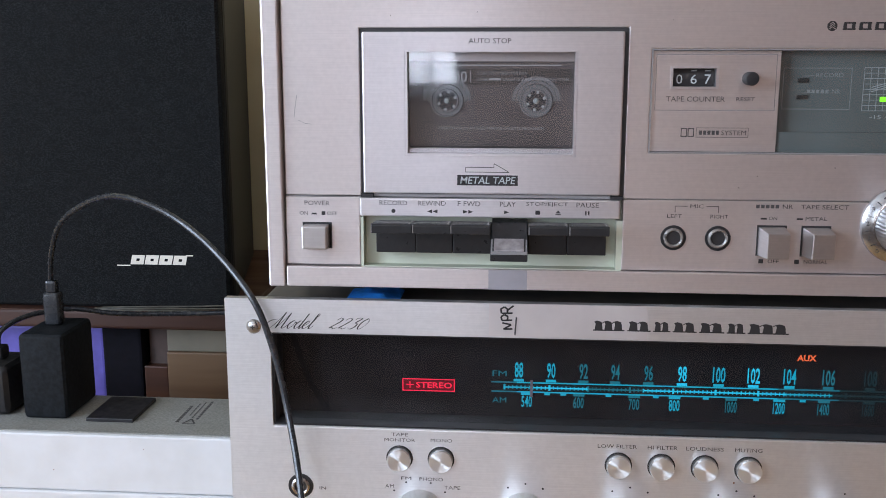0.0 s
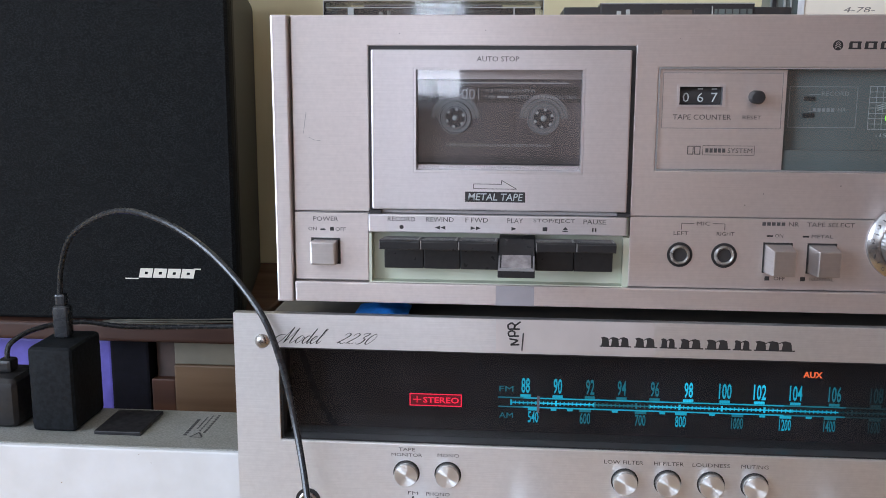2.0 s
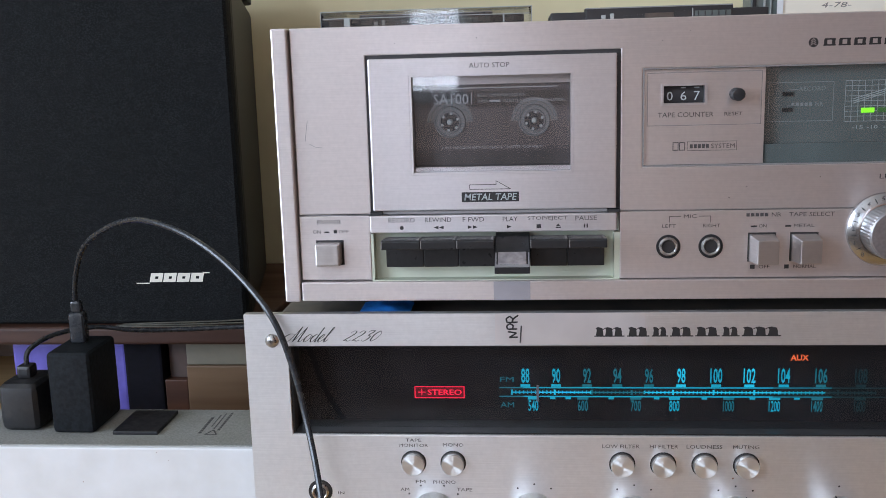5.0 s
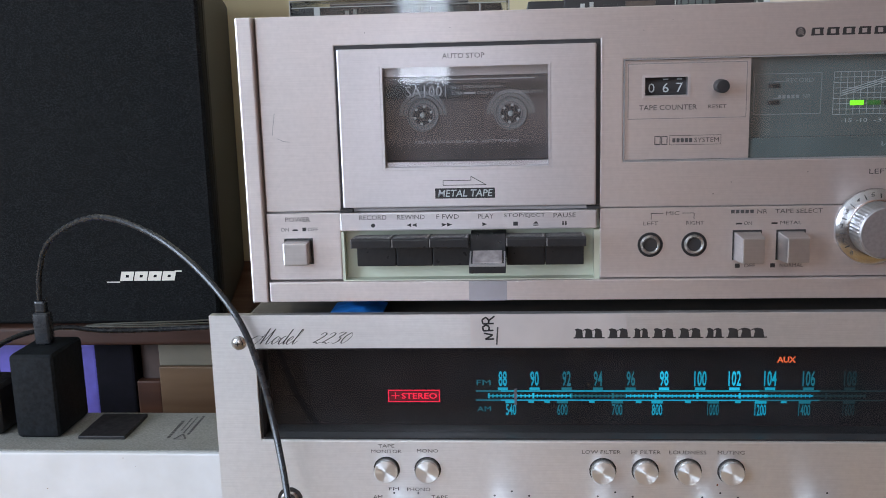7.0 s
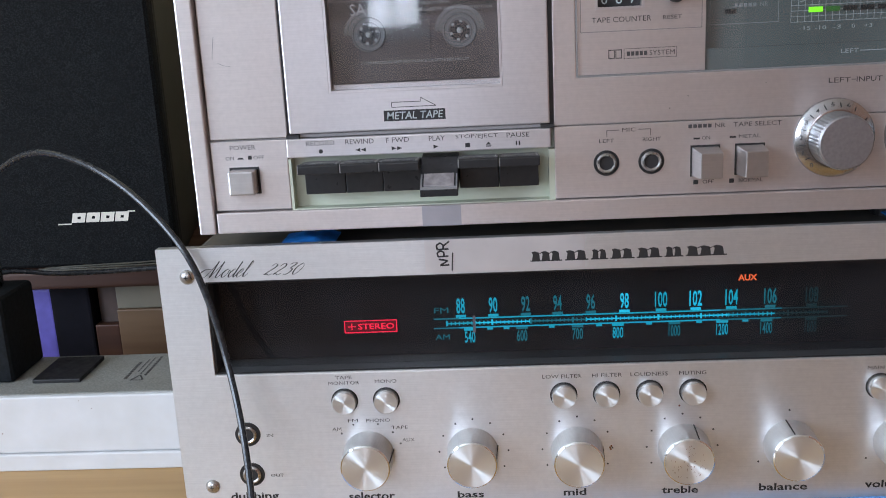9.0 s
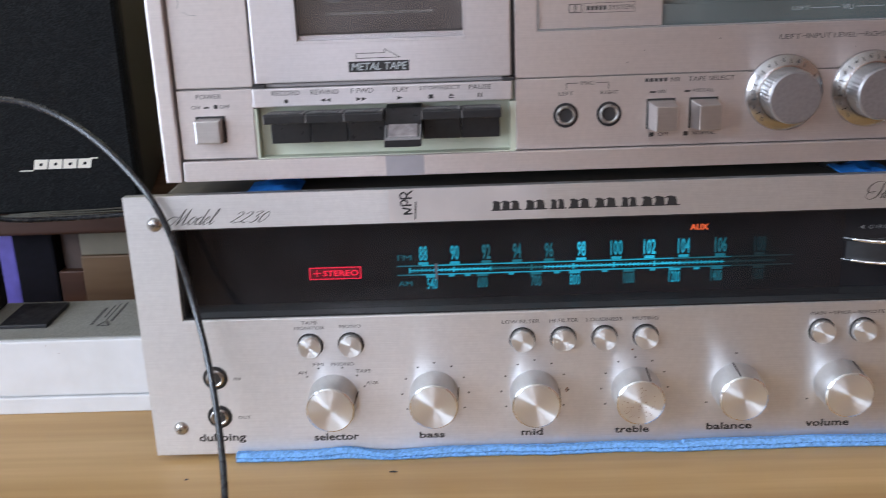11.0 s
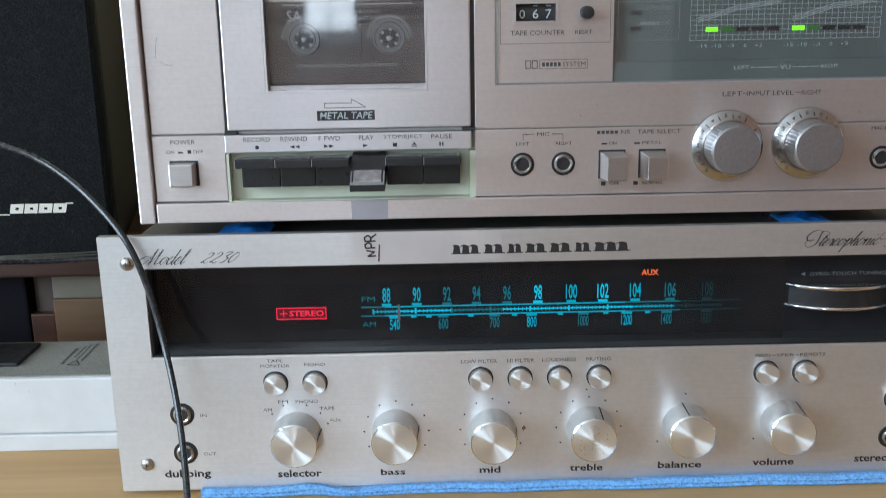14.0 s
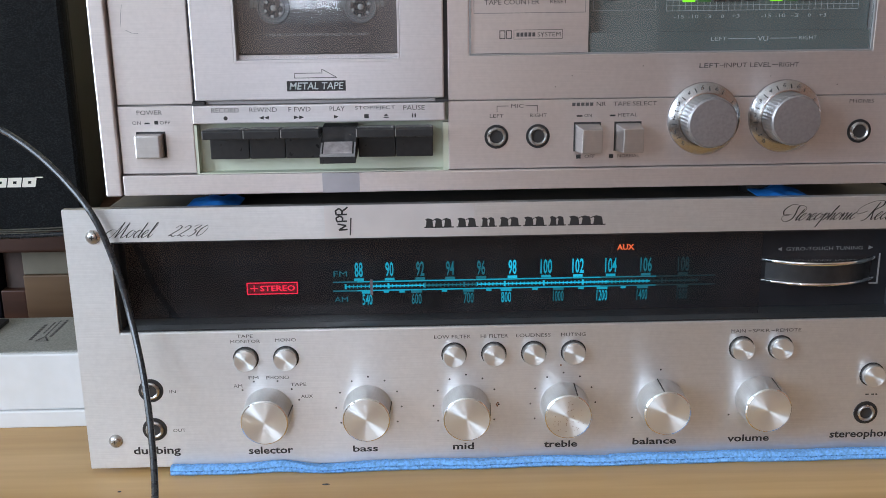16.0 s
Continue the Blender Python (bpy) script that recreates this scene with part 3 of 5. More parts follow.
SCRIPT["S"] = 1.75, (((2.0, 0.9), (2.45, 1.4), (1.95, 1.95), (0.97, 2.0), (1.3, 0.9), (1.3, 0.2), (0.6, -0.15), (-0.29, 0.29), (-0.2, 0.8), (0.7, 0.9)), ((0.97, 2.1), (-0.2, 2.25), (-0.85, 1.57), (-0.4, 0.86), (0.5, 0.7)))
SCRIPT["t"] = 0.6, (((0, 0.3), (0.3, 0.9), (0.35, 1.6), (0.3, 0.5), (0.4, 0.0), (0.7, 0.35)), ((0.05, 1.05), (0.7, 1.1)))
SCRIPT["r"] = 0.75, (((0, 0.3), (0.3, 1.0), (0.35, 0.8), (0.62, 0.85), (0.58, 0.3), (0.68, 0.0), (0.9, 0.35)),)
SCRIPT["p"] = 1.0, (((0, 0.3), (0.3, 1.05), (0.3, 0.0), (0.3, -1.0)), ((0.3, 0.5), (0.65, 1.0), (0.9, 0.6), (0.6, 0.0), (0.35, 0.15)))
SCRIPT["h"] = 1.0, (((0, 0.3), (0.4, 1.5), (0.45, 2.0), (0.3, 1.6), (0.25, 0.0)), ((0.25, 0.3), (0.6, 1.0), (0.75, 0.7), (0.7, 0.1), (0.85, 0.0), (1.05, 0.35)))
SCRIPT["n"] = 1.0, (((0, 0.5), (0.15, 1.0), (0.2, 0.0)), ((0.2, 0.4), (0.6, 1.0), (0.75, 0.7), (0.7, 0.1), (0.85, 0.0), (1.05, 0.35)))
SCRIPT["i"] = 0.55, (((0, 0.3), (0.25, 1.0), (0.2, 0.2), (0.35, 0.0), (0.6, 0.35)), ((0.3, 1.4), (0.34, 1.5)))
SCRIPT["c"] = 0.7, (((0.6, 0.85), (0.4, 1.0), (0.05, 0.5), (0.3, 0.0), (0.75, 0.35)),)
SCRIPT["R"] = 1.95, (((1.1, 2.2), (1.05, 1.0), (0.9, 0.1), (0.4, -0.15)), ((0.3, 1.1), (-0.8, 0.75), (-1.1, 1.5), (0.1, 2.3), (1.5, 2.35), (1.8, 1.75), (1.15, 1.15), (1.5, 0.4), (1.7, 0.0), (2.05, 0.35)))
SCRIPT["v"] = 0.85, (((0, 0.6), (0.15, 1.0), (0.28, 0.0), (0.72, 0.9), (0.95, 0.85)),)


def penned(text, x0, x1, z0, z1, y, mat, parent, name, thin=0.00022, thick=0.00066, shear=0.8):
    """Copperplate lettering that fills the given box: hair lines upwards, swelling downwards."""
    lines, at = [], 0.0
    for ch_ in text:
        wide, strokes = SCRIPT[ch_]
        for line in strokes:
            p = [Vector((at + a + shear * b, b)) for a, b in line]
            course = []
            for k in range(len(p) - 1):
                a, b, c, d = p[max(k - 1, 0)], p[k], p[k + 1], p[min(k + 2, len(p) - 1)]
                course += [0.5 * (2 * b + (c - a) * f + (2 * a - 5 * b + 4 * c - d) * f * f + (3 * b - a - 3 * c + d) * f ** 3) for f in (0, 0.2, 0.4, 0.6, 0.8)]
            lines.append(course + [p[-1]])
        at += wide
    every = [q for line in lines for q in line]
    lo = [min(q[k] for q in every) for k in (0, 1)]
    hi = [max(q[k] for q in every) for k in (0, 1)]
    bm = bmesh.new()
    for line in lines:
        line = [Vector((x0 + (q.x - lo[0]) / (hi[0] - lo[0]) * (x1 - x0), z0 + (q.y - lo[1]) / (hi[1] - lo[1]) * (z1 - z0))) for q in line]
        rails = []
        for k, q in enumerate(line):
            d = (line[min(k + 1, len(line) - 1)] - line[max(k - 1, 0)]).normalized()
            w = thin + (thick - thin) * max(0.0, -d.y) ** 1.5
            n = Vector((-d.y, d.x)) * w / 2
            rails.append([bm.verts.new((v.x, y - 0.00012, v.y)) for v in (q - n, q + n)])
        for p, q in zip(rails, rails[1:]):
            bm.faces.new((p[0], q[0], q[1], p[1]))
    for f in bm.faces:
        f.normal_update()
        if f.normal.y > 0:
            f.normal_flip()
    part(name, bm, mat, parent)


penned("Model", -20.0 * C, -17.35 * C, 12.2 * C, 13.0 * C, 0, INK, rec, "model_lettering")
penned("2230", -16.95 * C, -15.0 * C, 12.24 * C, 12.8 * C, 0, INK, rec, "model_lettering")
penned("Stereophonic", 13.1 * C, 16.85 * C, 12.12 * C, 13.3 * C, 0, INK, rec, "model_lettering")
penned("Receiver", 16.85 * C, 19.75 * C, 12.4 * C, 13.42 * C, 0, INK, rec, "model_lettering")
for mark in ((-13.3, 4.55), (-13.9, 4.1), (-12.1, 4.55), (-11.4, 4.1), (-11.05, 3.5)):
    part("position_dot", disc(mark[0] * C, mark[1] * C, 0.0005, 0, n=10), INK, rec)
for kx, kz, angles in ((-7.5, 3.0, range(-30, 211, 30)), (-2.5, 3.0, range(-30, 211, 30)), (2.5, 3.0, range(-30, 211, 30)), (7.5, 3.05, (90, 215)), (12.55, 3.1, (215,))):
    for a in angles:
        part("position_dot", disc((kx + 1.68 * math.cos(radians(a))) * C, (kz + 1.68 * math.sin(radians(a))) * C, 0.0005, 0, n=10), INK, rec)
for a in (0.1188, 0.1307):
    part("lettering_dash", stroke([(a, 0.0674), (a + 0.0017, 0.0674)], 0.0004, 0), GREYINK, rec)
for a, b in ((0.1825, 0.1845), (0.1858, 0.1872), (0.1880, 0.1890)):
    part("small_marking", rect(a, b, 0.0306, 0.0314, 0), GREYINK, rec)

# maker's name as plain slabs
for a, b in ((-4.5, -3.05), (-2.92, -1.85), (-1.74, -0.95), (-0.85, 0.25), (0.35, 1.5), (1.6, 2.45), (2.55, 4.4)):
    bm = rect(a * C, b * C, 0.1244, 0.1250, 0)
    n = 3 if b - a > 1.3 else 2
    w = (b - a - 0.1) / n
    for k in range(n):  # heavy stems with sloping shoulders, joined by a hair line
        p = a + 0.06 + k * w
        flat([((p + u * w) * C, v) for u, v in ((0.02, 0.1249), (0.84, 0.1249), (0.80, 0.1272), (0.72, 0.1287), (0.3, 0.1293), (-0.02, 0.1289), (0.12, 0.1278))], 0, bm=bm)
        if k < n - 1:
            stroke([((p + 0.62 * w) * C, 0.1276), ((p + 1.1 * w) * C, 0.1289)], 0.0004, 0, bm)
    part("badge_slab", bm, INK, rec, "black slab of the maker's mark")

# hand-lettered strip of tape on the top edge
part("tape_strip", rect(-9.35 * C, -2.0 * C, 0.1208, 0.1364, 0, thick=0.00008), TAPEPAPER, rec, "strip of dull clear tape")
bm = stroke([(a * C, b * C) for a, b in ((-8.24, 12.44), (-8.66, 12.42), (-8.3, 12.64), (-8.72, 12.72))], 0.0008, -0.0002)
stroke([(a * C, b * C) for a, b in ((-8.26, 12.86), (-8.74, 12.84), (-8.78, 13.02), (-8.62, 13.12), (-8.46, 13.04), (-8.48, 12.86))], 0.0008, -0.0002, bm)
part("handwriting", stroke([(a * C, b * C) for a, b in ((-8.24, 13.2), (-8.76, 13.18), (-8.8, 13.38), (-8.62, 13.5), (-8.48, 13.38), (-8.5, 13.2), (-8.46, 13.36), (-8.2, 13.56))], 0.0008, -0.0002, bm), INK, rec, "hand-drawn ink letters")
part("pen_line", stroke([(-8.12 * C, 0.1215), (-8.06 * C, 0.1302)], 0.0007, -0.0002), GREYINK, rec)
part("worn_spot", disc(-1.05 * C, 0.0035, 0.0026, 0, n=20), TAPEPAPER, rec, "pale worn spot")
for n in range(55):
    q = random.uniform(0, 2 * math.pi), random.uniform(0.002, 0.0112)
    part("rust_fleck", disc(0.0256 + q[1] * 0.85 * math.cos(q[0]), 0.0292 + q[1] * 0.85 * math.sin(q[0]) * 0.9, random.uniform(0.0001, 0.00024), -0.0156, n=7), RUST, rec)
for dx, dz in ((-0.0093, 0.0301), (-0.0087, 0.0309), (-0.009, 0.0292), (0.0235, 0.0510)):
    part("rust_fleck", disc(dx, dz, 0.0005, 0, n=8), RUST, rec)

# the lit dial
Y = 0.0186
FMX = (-7.9, -6.32, -4.74, -3.2, -1.6, 0.02, 1.77, 3.42, 5.12, 6.95, 8.9)
for k, (s, x) in enumerate(zip(("88", "90", "92", "94", "96", "98", "100", "102", "104", "106", "108"), FMX)):
    w = 0.21 if len(s) == 2 else 0.30
    m = (CYAN, CYAN, CYAN2, CYAN2, CYAN2, CYAN4, CYAN, CYAN4, CYAN, CYAN2, CYAN3)[k]
    words(s, (x - w) * C, (x + w) * C, 9.42 * C, 10.22 * C, Y, m, rec, "dial_numeral", bold=0.018)
    part("dial_mark", rect((x - 0.25) * C, (x + 0.25) * C, 9.22 * C, 9.36 * C, Y), m, rec)
for k, (s, x) in enumerate(zip(("540", "600", "700", "800", "1000", "1200", "1400", "1600"), (-7.5, -4.95, -2.25, -0.3, 2.42, 4.7, 6.8, 8.9))):
    w = 0.26 if len(s) == 3 else 0.28
    m = (CYAN, CYAN2, CYAN2, CYAN, CYAN2, CYAN, CYAN2, CYAN3)[k]
    words(s, (x - w) * C, (x + w) * C, 7.9 * C, 8.5 * C, Y, m, rec, "dial_numeral", bold=0.015)
    part("dial_mark", rect((x - 0.28) * C, (x + 0.28) * C, 8.53 * C, 8.66 * C, Y), m, rec)
words("FM", -9.2 * C, -8.5 * C, 9.48 * C, 9.76 * C, Y, CYAN2, rec, "dial_numeral")
words("AM", -9.2 * C, -8.5 * C, 8.1 * C, 8.38 * C, Y, CYAN2, rec, "dial_numeral")
for a, b, m in ((-9.25, -8.0, CYAN2), (-8.0, 4.6, CYAN), (4.6, 7.5, CYAN2), (7.5, 10.6, CYAN3)):
    part("scale_line", rect(a * C, b * C, 9.14 * C, 9.21 * C, Y), m, rec)
    part("scale_line", rect(a * C, b * C, 8.66 * C, 8.73 * C, Y), m, rec)
for a, b, m in ((-8.6, -7.2, CYAN), (-7.2, -4.5, CYAN4), (-4.5, -1.8, CYAN2), (-1.8, 5.0, CYAN4), (5.0, 7.2, CYAN), (7.2, 9.7, CYAN3)):
    bm = rect(a * C, b * C, 8.89 * C, 8.96 * C, Y)
    x = a
    while x < b - 0.05:
        big = abs((x + 8.6) % 2.03) < 0.19
        rect((x - (0.05 if big else 0.025)) * C, (x + (0.05 if big else 0.025)) * C, (8.79 if big else 8.83) * C, (9.07 if big else 9.02) * C, Y, bm)
        x += 0.203
    part("logging_scale", bm, m, rec)
for k, x in enumerate((-6.5, -5.7, -3.5, -1.2, 1.2, 3.6, 5.8)):
    part("dial_mark", rect((x - 0.14) * C, (x + 0.14) * C, 8.55 * C, 8.66 * C, Y), CYAN, rec)
for k, (s, x) in enumerate((("10", -7.0), ("20", -5.2), ("30", -3.4), ("40", -1.6), ("50", 0.25), ("60", 2.1), ("70", 3.95), ("80", 5.8))):
    words(s, (x - 0.12) * C, (x + 0.12) * C, 8.99 * C, 9.12 * C, Y, CYAN3, rec, "dial_numeral")
part("tuning_pointer", box(-7.33 * C, -7.2 * C, 0.0178, 0.0186, 8.45 * C, 9.3 * C), material("pointer_grey", (0.20, 0.13, 0.15), 0.5), rec, "grey tuning pointer")
part("stereo_field", rect(-13.66 * C, -11.08 * C, 8.61 * C, 9.22 * C, Y, thick=0.00006), REDDIM, rec)
part("stereo_frame", frame_line(-13.68 * C, -11.06 * C, 8.59 * C, 9.24 * C, 0.0005, Y), RED, rec)
words("STEREO", -13.0 * C, -11.2 * C, 8.76 * C, 9.07 * C, Y, RED, rec, "stereo_indicator", bold=0.02)
bm = stroke([(-13.5 * C, 8.92 * C), (-13.1 * C, 8.92 * C)], 0.0005, Y)
part("stereo_star", stroke([(-13.3 * C, 8.75 * C), (-13.3 * C, 9.1 * C)], 0.0005, Y, bm), RED, rec)
words("AUX", 5.4 * C, 6.3 * C, 10.62 * C, 10.93 * C, Y, ORANGE, rec, "source_indicator", bold=0.03)
words("GYRO-TOUCH TUNING", 14.2 * C, 18.2 * C, 10.41 * C, 10.6 * C, Y, DULLPRINT, rec, "tuning_lettering")
bm = flat([(13.75 * C, 10.51 * C), (13.98 * C, 10.62 * C), (13.98 * C, 10.4 * C)], Y)
part("tuning_arrow", flat([(18.75 * C, 10.51 * C), (18.5 * C, 10.62 * C), (18.5 * C, 10.4 * C)], Y, bm=bm), DULLPRINT, rec)

# horizontal tuning wheel: a large drum on an upright axle, its rim standing out of a slot
def drum(x, y, z0, z1, r, segs=72):
    bm = bmesh.new()
    bmesh.ops.create_cone(bm, cap_ends=True, segments=segs, radius1=r, radius2=r, depth=z1 - z0, matrix=Matrix.Translation((x, y, (z0 + z1) / 2)))
    return bm


def rounded_rim(x, y, z0, z1, r, bulge, segs=72):
    """A ring about an upright axle whose outer face is half round."""
    bm, rows = bmesh.new(), []
    for k in range(9):
        a = radians(-90 + 22.5 * k)
        q, z = r - bulge + bulge * math.cos(a), (z0 + z1) / 2 + (z1 - z0) / 2 * math.sin(a)
        rows.append([bm.verts.new((x + q * math.cos(2 * math.pi * n / segs), y + q * math.sin(2 * math.pi * n / segs), z)) for n in range(segs)])
    for p, q in zip(rows, rows[1:]):
        for n in range(segs):
            m = (n + 1) % segs
            bm.faces.new((p[n], p[m], q[m], q[n]))
    bm.faces.new(rows[0][::-1])
    bm.faces.new(rows[-1])
    bmesh.ops.recalc_face_normals(bm, faces=bm.faces)
    return bm


wx, wr = 15.95 * C, 0.044
wy = Y + 0.0327
wheel = part("tuning_wheel", drum(wx, wy, 0.0890, 0.0992, wr - 0.0012), BLACK, rec, "black ribbed tuning wheel with chrome rims", smooth=True)
part("rim", rounded_rim(wx, wy, 0.0984, 0.1008, wr + 0.0004, 0.0010), CHROME, wheel, "chrome rim", smooth=True)
part("rim", rounded_rim(wx, wy, 0.0876, 0.0897, wr + 0.0004, 0.0010), CHROME, wheel, "chrome rim", smooth=True)
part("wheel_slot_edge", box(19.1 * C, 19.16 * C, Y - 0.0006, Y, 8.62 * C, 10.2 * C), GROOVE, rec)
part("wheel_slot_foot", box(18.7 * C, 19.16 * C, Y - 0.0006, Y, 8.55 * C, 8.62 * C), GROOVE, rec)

# ---- the cassette deck ----
deck = thing("cassette_deck", (0, 0.14, 0.1305), "silver front-loading cassette deck on top of the receiver", "cassette deck")
DY = 0.007
part("case", box(-0.194, 0.190, 0.03, 0.27, 0.1425, 0.2697, 0.0015), CASE, deck, "dark steel case")
for fx in (-0.150, 0.134):
    for fy in (0.045, 0.24):
        bm = bmesh.new()
        bmesh.ops.create_cone(bm, cap_ends=True, segments=20, radius1=0.010, radius2=0.011, depth=0.012, matrix=Matrix.Translation((fx, fy, 0.1365)))
        part("foot", bm, BLACK, deck)
# front panel in pieces round its openings
part("side_trim", box(-0.1985, -0.1907, 0.003, 0.03, 0.142, 0.2760, 0.0008), DECK, deck, "aluminium side trim")
part("side_trim", box(0.1862, 0.1943, 0.003, 0.03, 0.142, 0.2760, 0.0008), DECK, deck, "aluminium side trim")
bm = pierced((-0.1902, -0.154, -0.0325, -0.0222, 0.171, 0.1857), (0.1855, 0.2064, 0.2529, 0.2623, 0.2760), {(1, 0), (1, 1), (1, 2), (3, 1)}, DY, 0.03)
panel = part("front_panel", bm, DECK, deck, "brushed aluminium front panel")
bv = panel.modifiers.new("edge", "BEVEL")
bv.width, bv.segments, bv.limit_method = 0.0005, 2, "ANGLE"
part("power_panel", box(-0.1902, -0.1545, 0.0062, 0.03, 0.1525, 0.1848, 0.0005), DECK, deck)
part("control_panel", box(-0.0325, 0.1857, 0.0062, 0.03, 0.1522, 0.1851, 0.0005), DECK, deck)
part("bottom_rail", box(-0.1902, 0.1857, 0.004, 0.03, 0.142, 0.1518, 0.0007), DECK, deck, "aluminium bottom rail")
part("seam", box(-0.1908, -0.1901, 0.009, 0.028, 0.1425, 0.27), GROOVE, deck)
part("seam", box(0.1856, 0.1863, 0.009, 0.028, 0.1425, 0.27), GROOVE, deck)
part("seam", box(-0.19, -0.1545, 0.009, 0.028, 0.1516, 0.1527), GROOVE, deck)
part("seam", box(-0.0325, 0.1856, 0.009, 0.028, 0.1516, 0.1527), GROOVE, deck)
part("seam", box(-0.0325, 0.1856, 0.009, 0.028, 0.1850, 0.1862), GROOVE, deck)

# cassette door with its window
part("door_gap", ring(-0.1542, -0.0325, 0.1858, 0.2625, -0.1525, -0.0345, 0.1875, 0.2606, 0.0078, 0.0095), INK, deck)
door = part("cassette_door", ring(-0.1525, -0.0345, 0.1872, 0.2605, -0.1325, -0.0554, 0.2050, 0.2523, 0.0045, 0.0095), DOOR, deck, "brushed aluminium cassette door")
bv = door.modifiers.new("edge", "BEVEL")
bv.width, bv.segments, bv.limit_method = 0.0006, 2, "ANGLE"
part("window_rim", ring(-0.1327, -0.0552, 0.2048, 0.2525, -0.1317, -0.0561, 0.2058, 0.2516, 0.0042, 0.012), DOOR, door, "aluminium window rim")
part("window_pane", box(-0.1318, -0.0560, 0.0075, 0.0085, 0.2057, 0.2517), PANE, door, "clear plastic pane").visible_shadow = False
part("bay_back", box(-0.1525, -0.0345, 0.029, 0.031, 0.187, 0.26), BEZEL, deck)
part("bay_sill", box(-0.1325, -0.0555, 0.0105, 0.028, 0.2035, 0.2078), DOOR, deck)
part("bay_head", box(-0.1325, -0.0555, 0.016, 0.028, 0.2473, 0.2545), DOOR, deck)
part("hinge_block", box(-0.1540, -0.1482, 0.0045, 0.012, 0.1852, 0.1867), INK, deck)
part("hinge_block", box(-0.0385, -0.0327, 0.0045, 0.012, 0.1852, 0.1867), INK, deck)
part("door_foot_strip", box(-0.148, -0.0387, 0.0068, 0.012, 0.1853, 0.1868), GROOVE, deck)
words("AUTO STOP", -10.4 * C, -8.48 * C, 25.53 * C, 25.76 * C, 0.0045, GREYINK, door)
part("tape_arrow", stroke([(-10.5 * C, 19.74 * C), (-8.5 * C, 19.74 * C), (-9.2 * C, 20.14 * C), (-9.2 * C, 19.96 * C), (-10.5 * C, 19.96 * C), (-10.5 * C, 19.74 * C)], 0.0003, 0.0045), GREYINK, door)
part("tape_badge", rect(-10.88 * C, -8.1 * C, 19.12 * C, 19.6 * C, 0.0045), INK, door, "black badge")
words("METAL TAPE", -10.75 * C, -8.2 * C, 19.2 * C, 19.53 * C, 0.0044, WHITEINK, door, bold=0.01, shear=0.15)

# the loaded cassette
tape = thing("compact_cassette", (-0.094, 0.018, 0.2078), "dark smoked cassette with pale reels, loaded in the deck", "cassette")
CY = 0.0125
part("shell", box(-0.1435, -0.0445, CY, 0.024, 0.2078, 0.2472, 0.001), SHELL, tape)
part("label_panel", rect(-0.1315, -0.0567, 0.2366, 0.2440, CY), INK, tape)
part("upper_line", rect(-0.124, -0.062, 0.2454, 0.2459, CY), TAPEINK, tape)
part("tape_window", box(-0.1015, -0.0865, CY - 0.0003, CY + 0.001, 0.2205, 0.236, 0.0002), SHELLTAPE, tape, "brown tape seen through its window")
words("SA100", -12.2 * C, -10.5 * C, 23.80 * C, 24.30 * C, CY - 0.0001, TAPEINK, tape)
part("label_bar", rect(-10.36 * C, -10.33 * C, 23.78 * C, 24.33 * C, CY - 0.0001), TAPEINK, tape)
words("IEC II / TYPE II HIGH POSITION", -10.05 * C, -7.75 * C, 24.14 * C, 24.28 * C, CY - 0.0001, TAPEINK, tape, res=1)
words("SUPER", -10.05 * C, -9.55 * C, 23.86 * C, 24.00 * C, CY - 0.0001, TAPEINK, tape, res=1)
part("label_bar", rect(-9.48 * C, -8.95 * C, 23.88 * C, 23.98 * C, CY - 0.0001), TAPEINK, tape)
words("CASSETTE SUPER HIGH RESOLUTION", -8.88 * C, -5.85 * C, 23.86 * C, 24.00 * C, CY - 0.0001, TAPEINK, tape, res=1)
words("SUPER PRECISION ANTI-RESONANCE CASSETTE MECHANISM", -11.85 * C, -6.95 * C, 21.63 * C, 21.76 * C, CY - 0.0001, TAPEINK, tape, res=1)
for rx in (-0.1142, -0.0732):
    rz = 0.2295
    bm = bmesh.new()
    for k in range(20):  # pale arch over the reel
        a, b = radians(180 * k / 20 - 0), radians(180 * (k + 1) / 20)
        for r0, r1 in ((0.0080, 0.0092), (0.0096, 0.0112)):
            flat([(rx + r * math.cos(t), rz + r * math.sin(t)) for r, t in ((r0, a), (r1, a), (r1, b), (r0, b))], CY - 0.0001, bm=bm)
    part("reel_arch", bm, ARCH, tape)
    reel = part("reel", turned(rx, rz, [(0.0046, CY + 0.001), (0.0046, CY - 0.0006), (0.0052, CY - 0.0007), (0.0056, CY - 0.0003), (0.0068, CY - 0.0003), (0.0071, CY - 0.0007), (0.0075, CY - 0.0006), (0.0077, CY)], 40), REELRING, tape, "pale grey reel", smooth=True)
    part("reel_hub", turned(rx, rz, [(0, CY - 0.0002), (0.0047, CY - 0.0002)], 30), REELHUB, reel)
    part("spindle", turned(rx, rz, [(0, CY - 0.0014), (0.0009, CY - 0.0012), (0.0014, CY - 0.0002)], 16), FROST, reel)
    bm = bmesh.new()
    for k in range(6):
        a = radians(60 * k + 20)
        c, s = math.cos(a), math.sin(a)
        flat([(rx + r * c - w * s, rz + r * s + w * c) for r, w in ((0.0034, -0.0006), (0.0048, -0.0007), (0.0048, 0.0007), (0.0034, 0.0006))], CY - 0.0003, bm=bm)
    part("reel_teeth", bm, FROST, reel)

# power switch
words("POWER", -18.1 * C, -16.9 * C, 18.08 * C, 18.30 * C, 0.0062, GREYINK, deck)
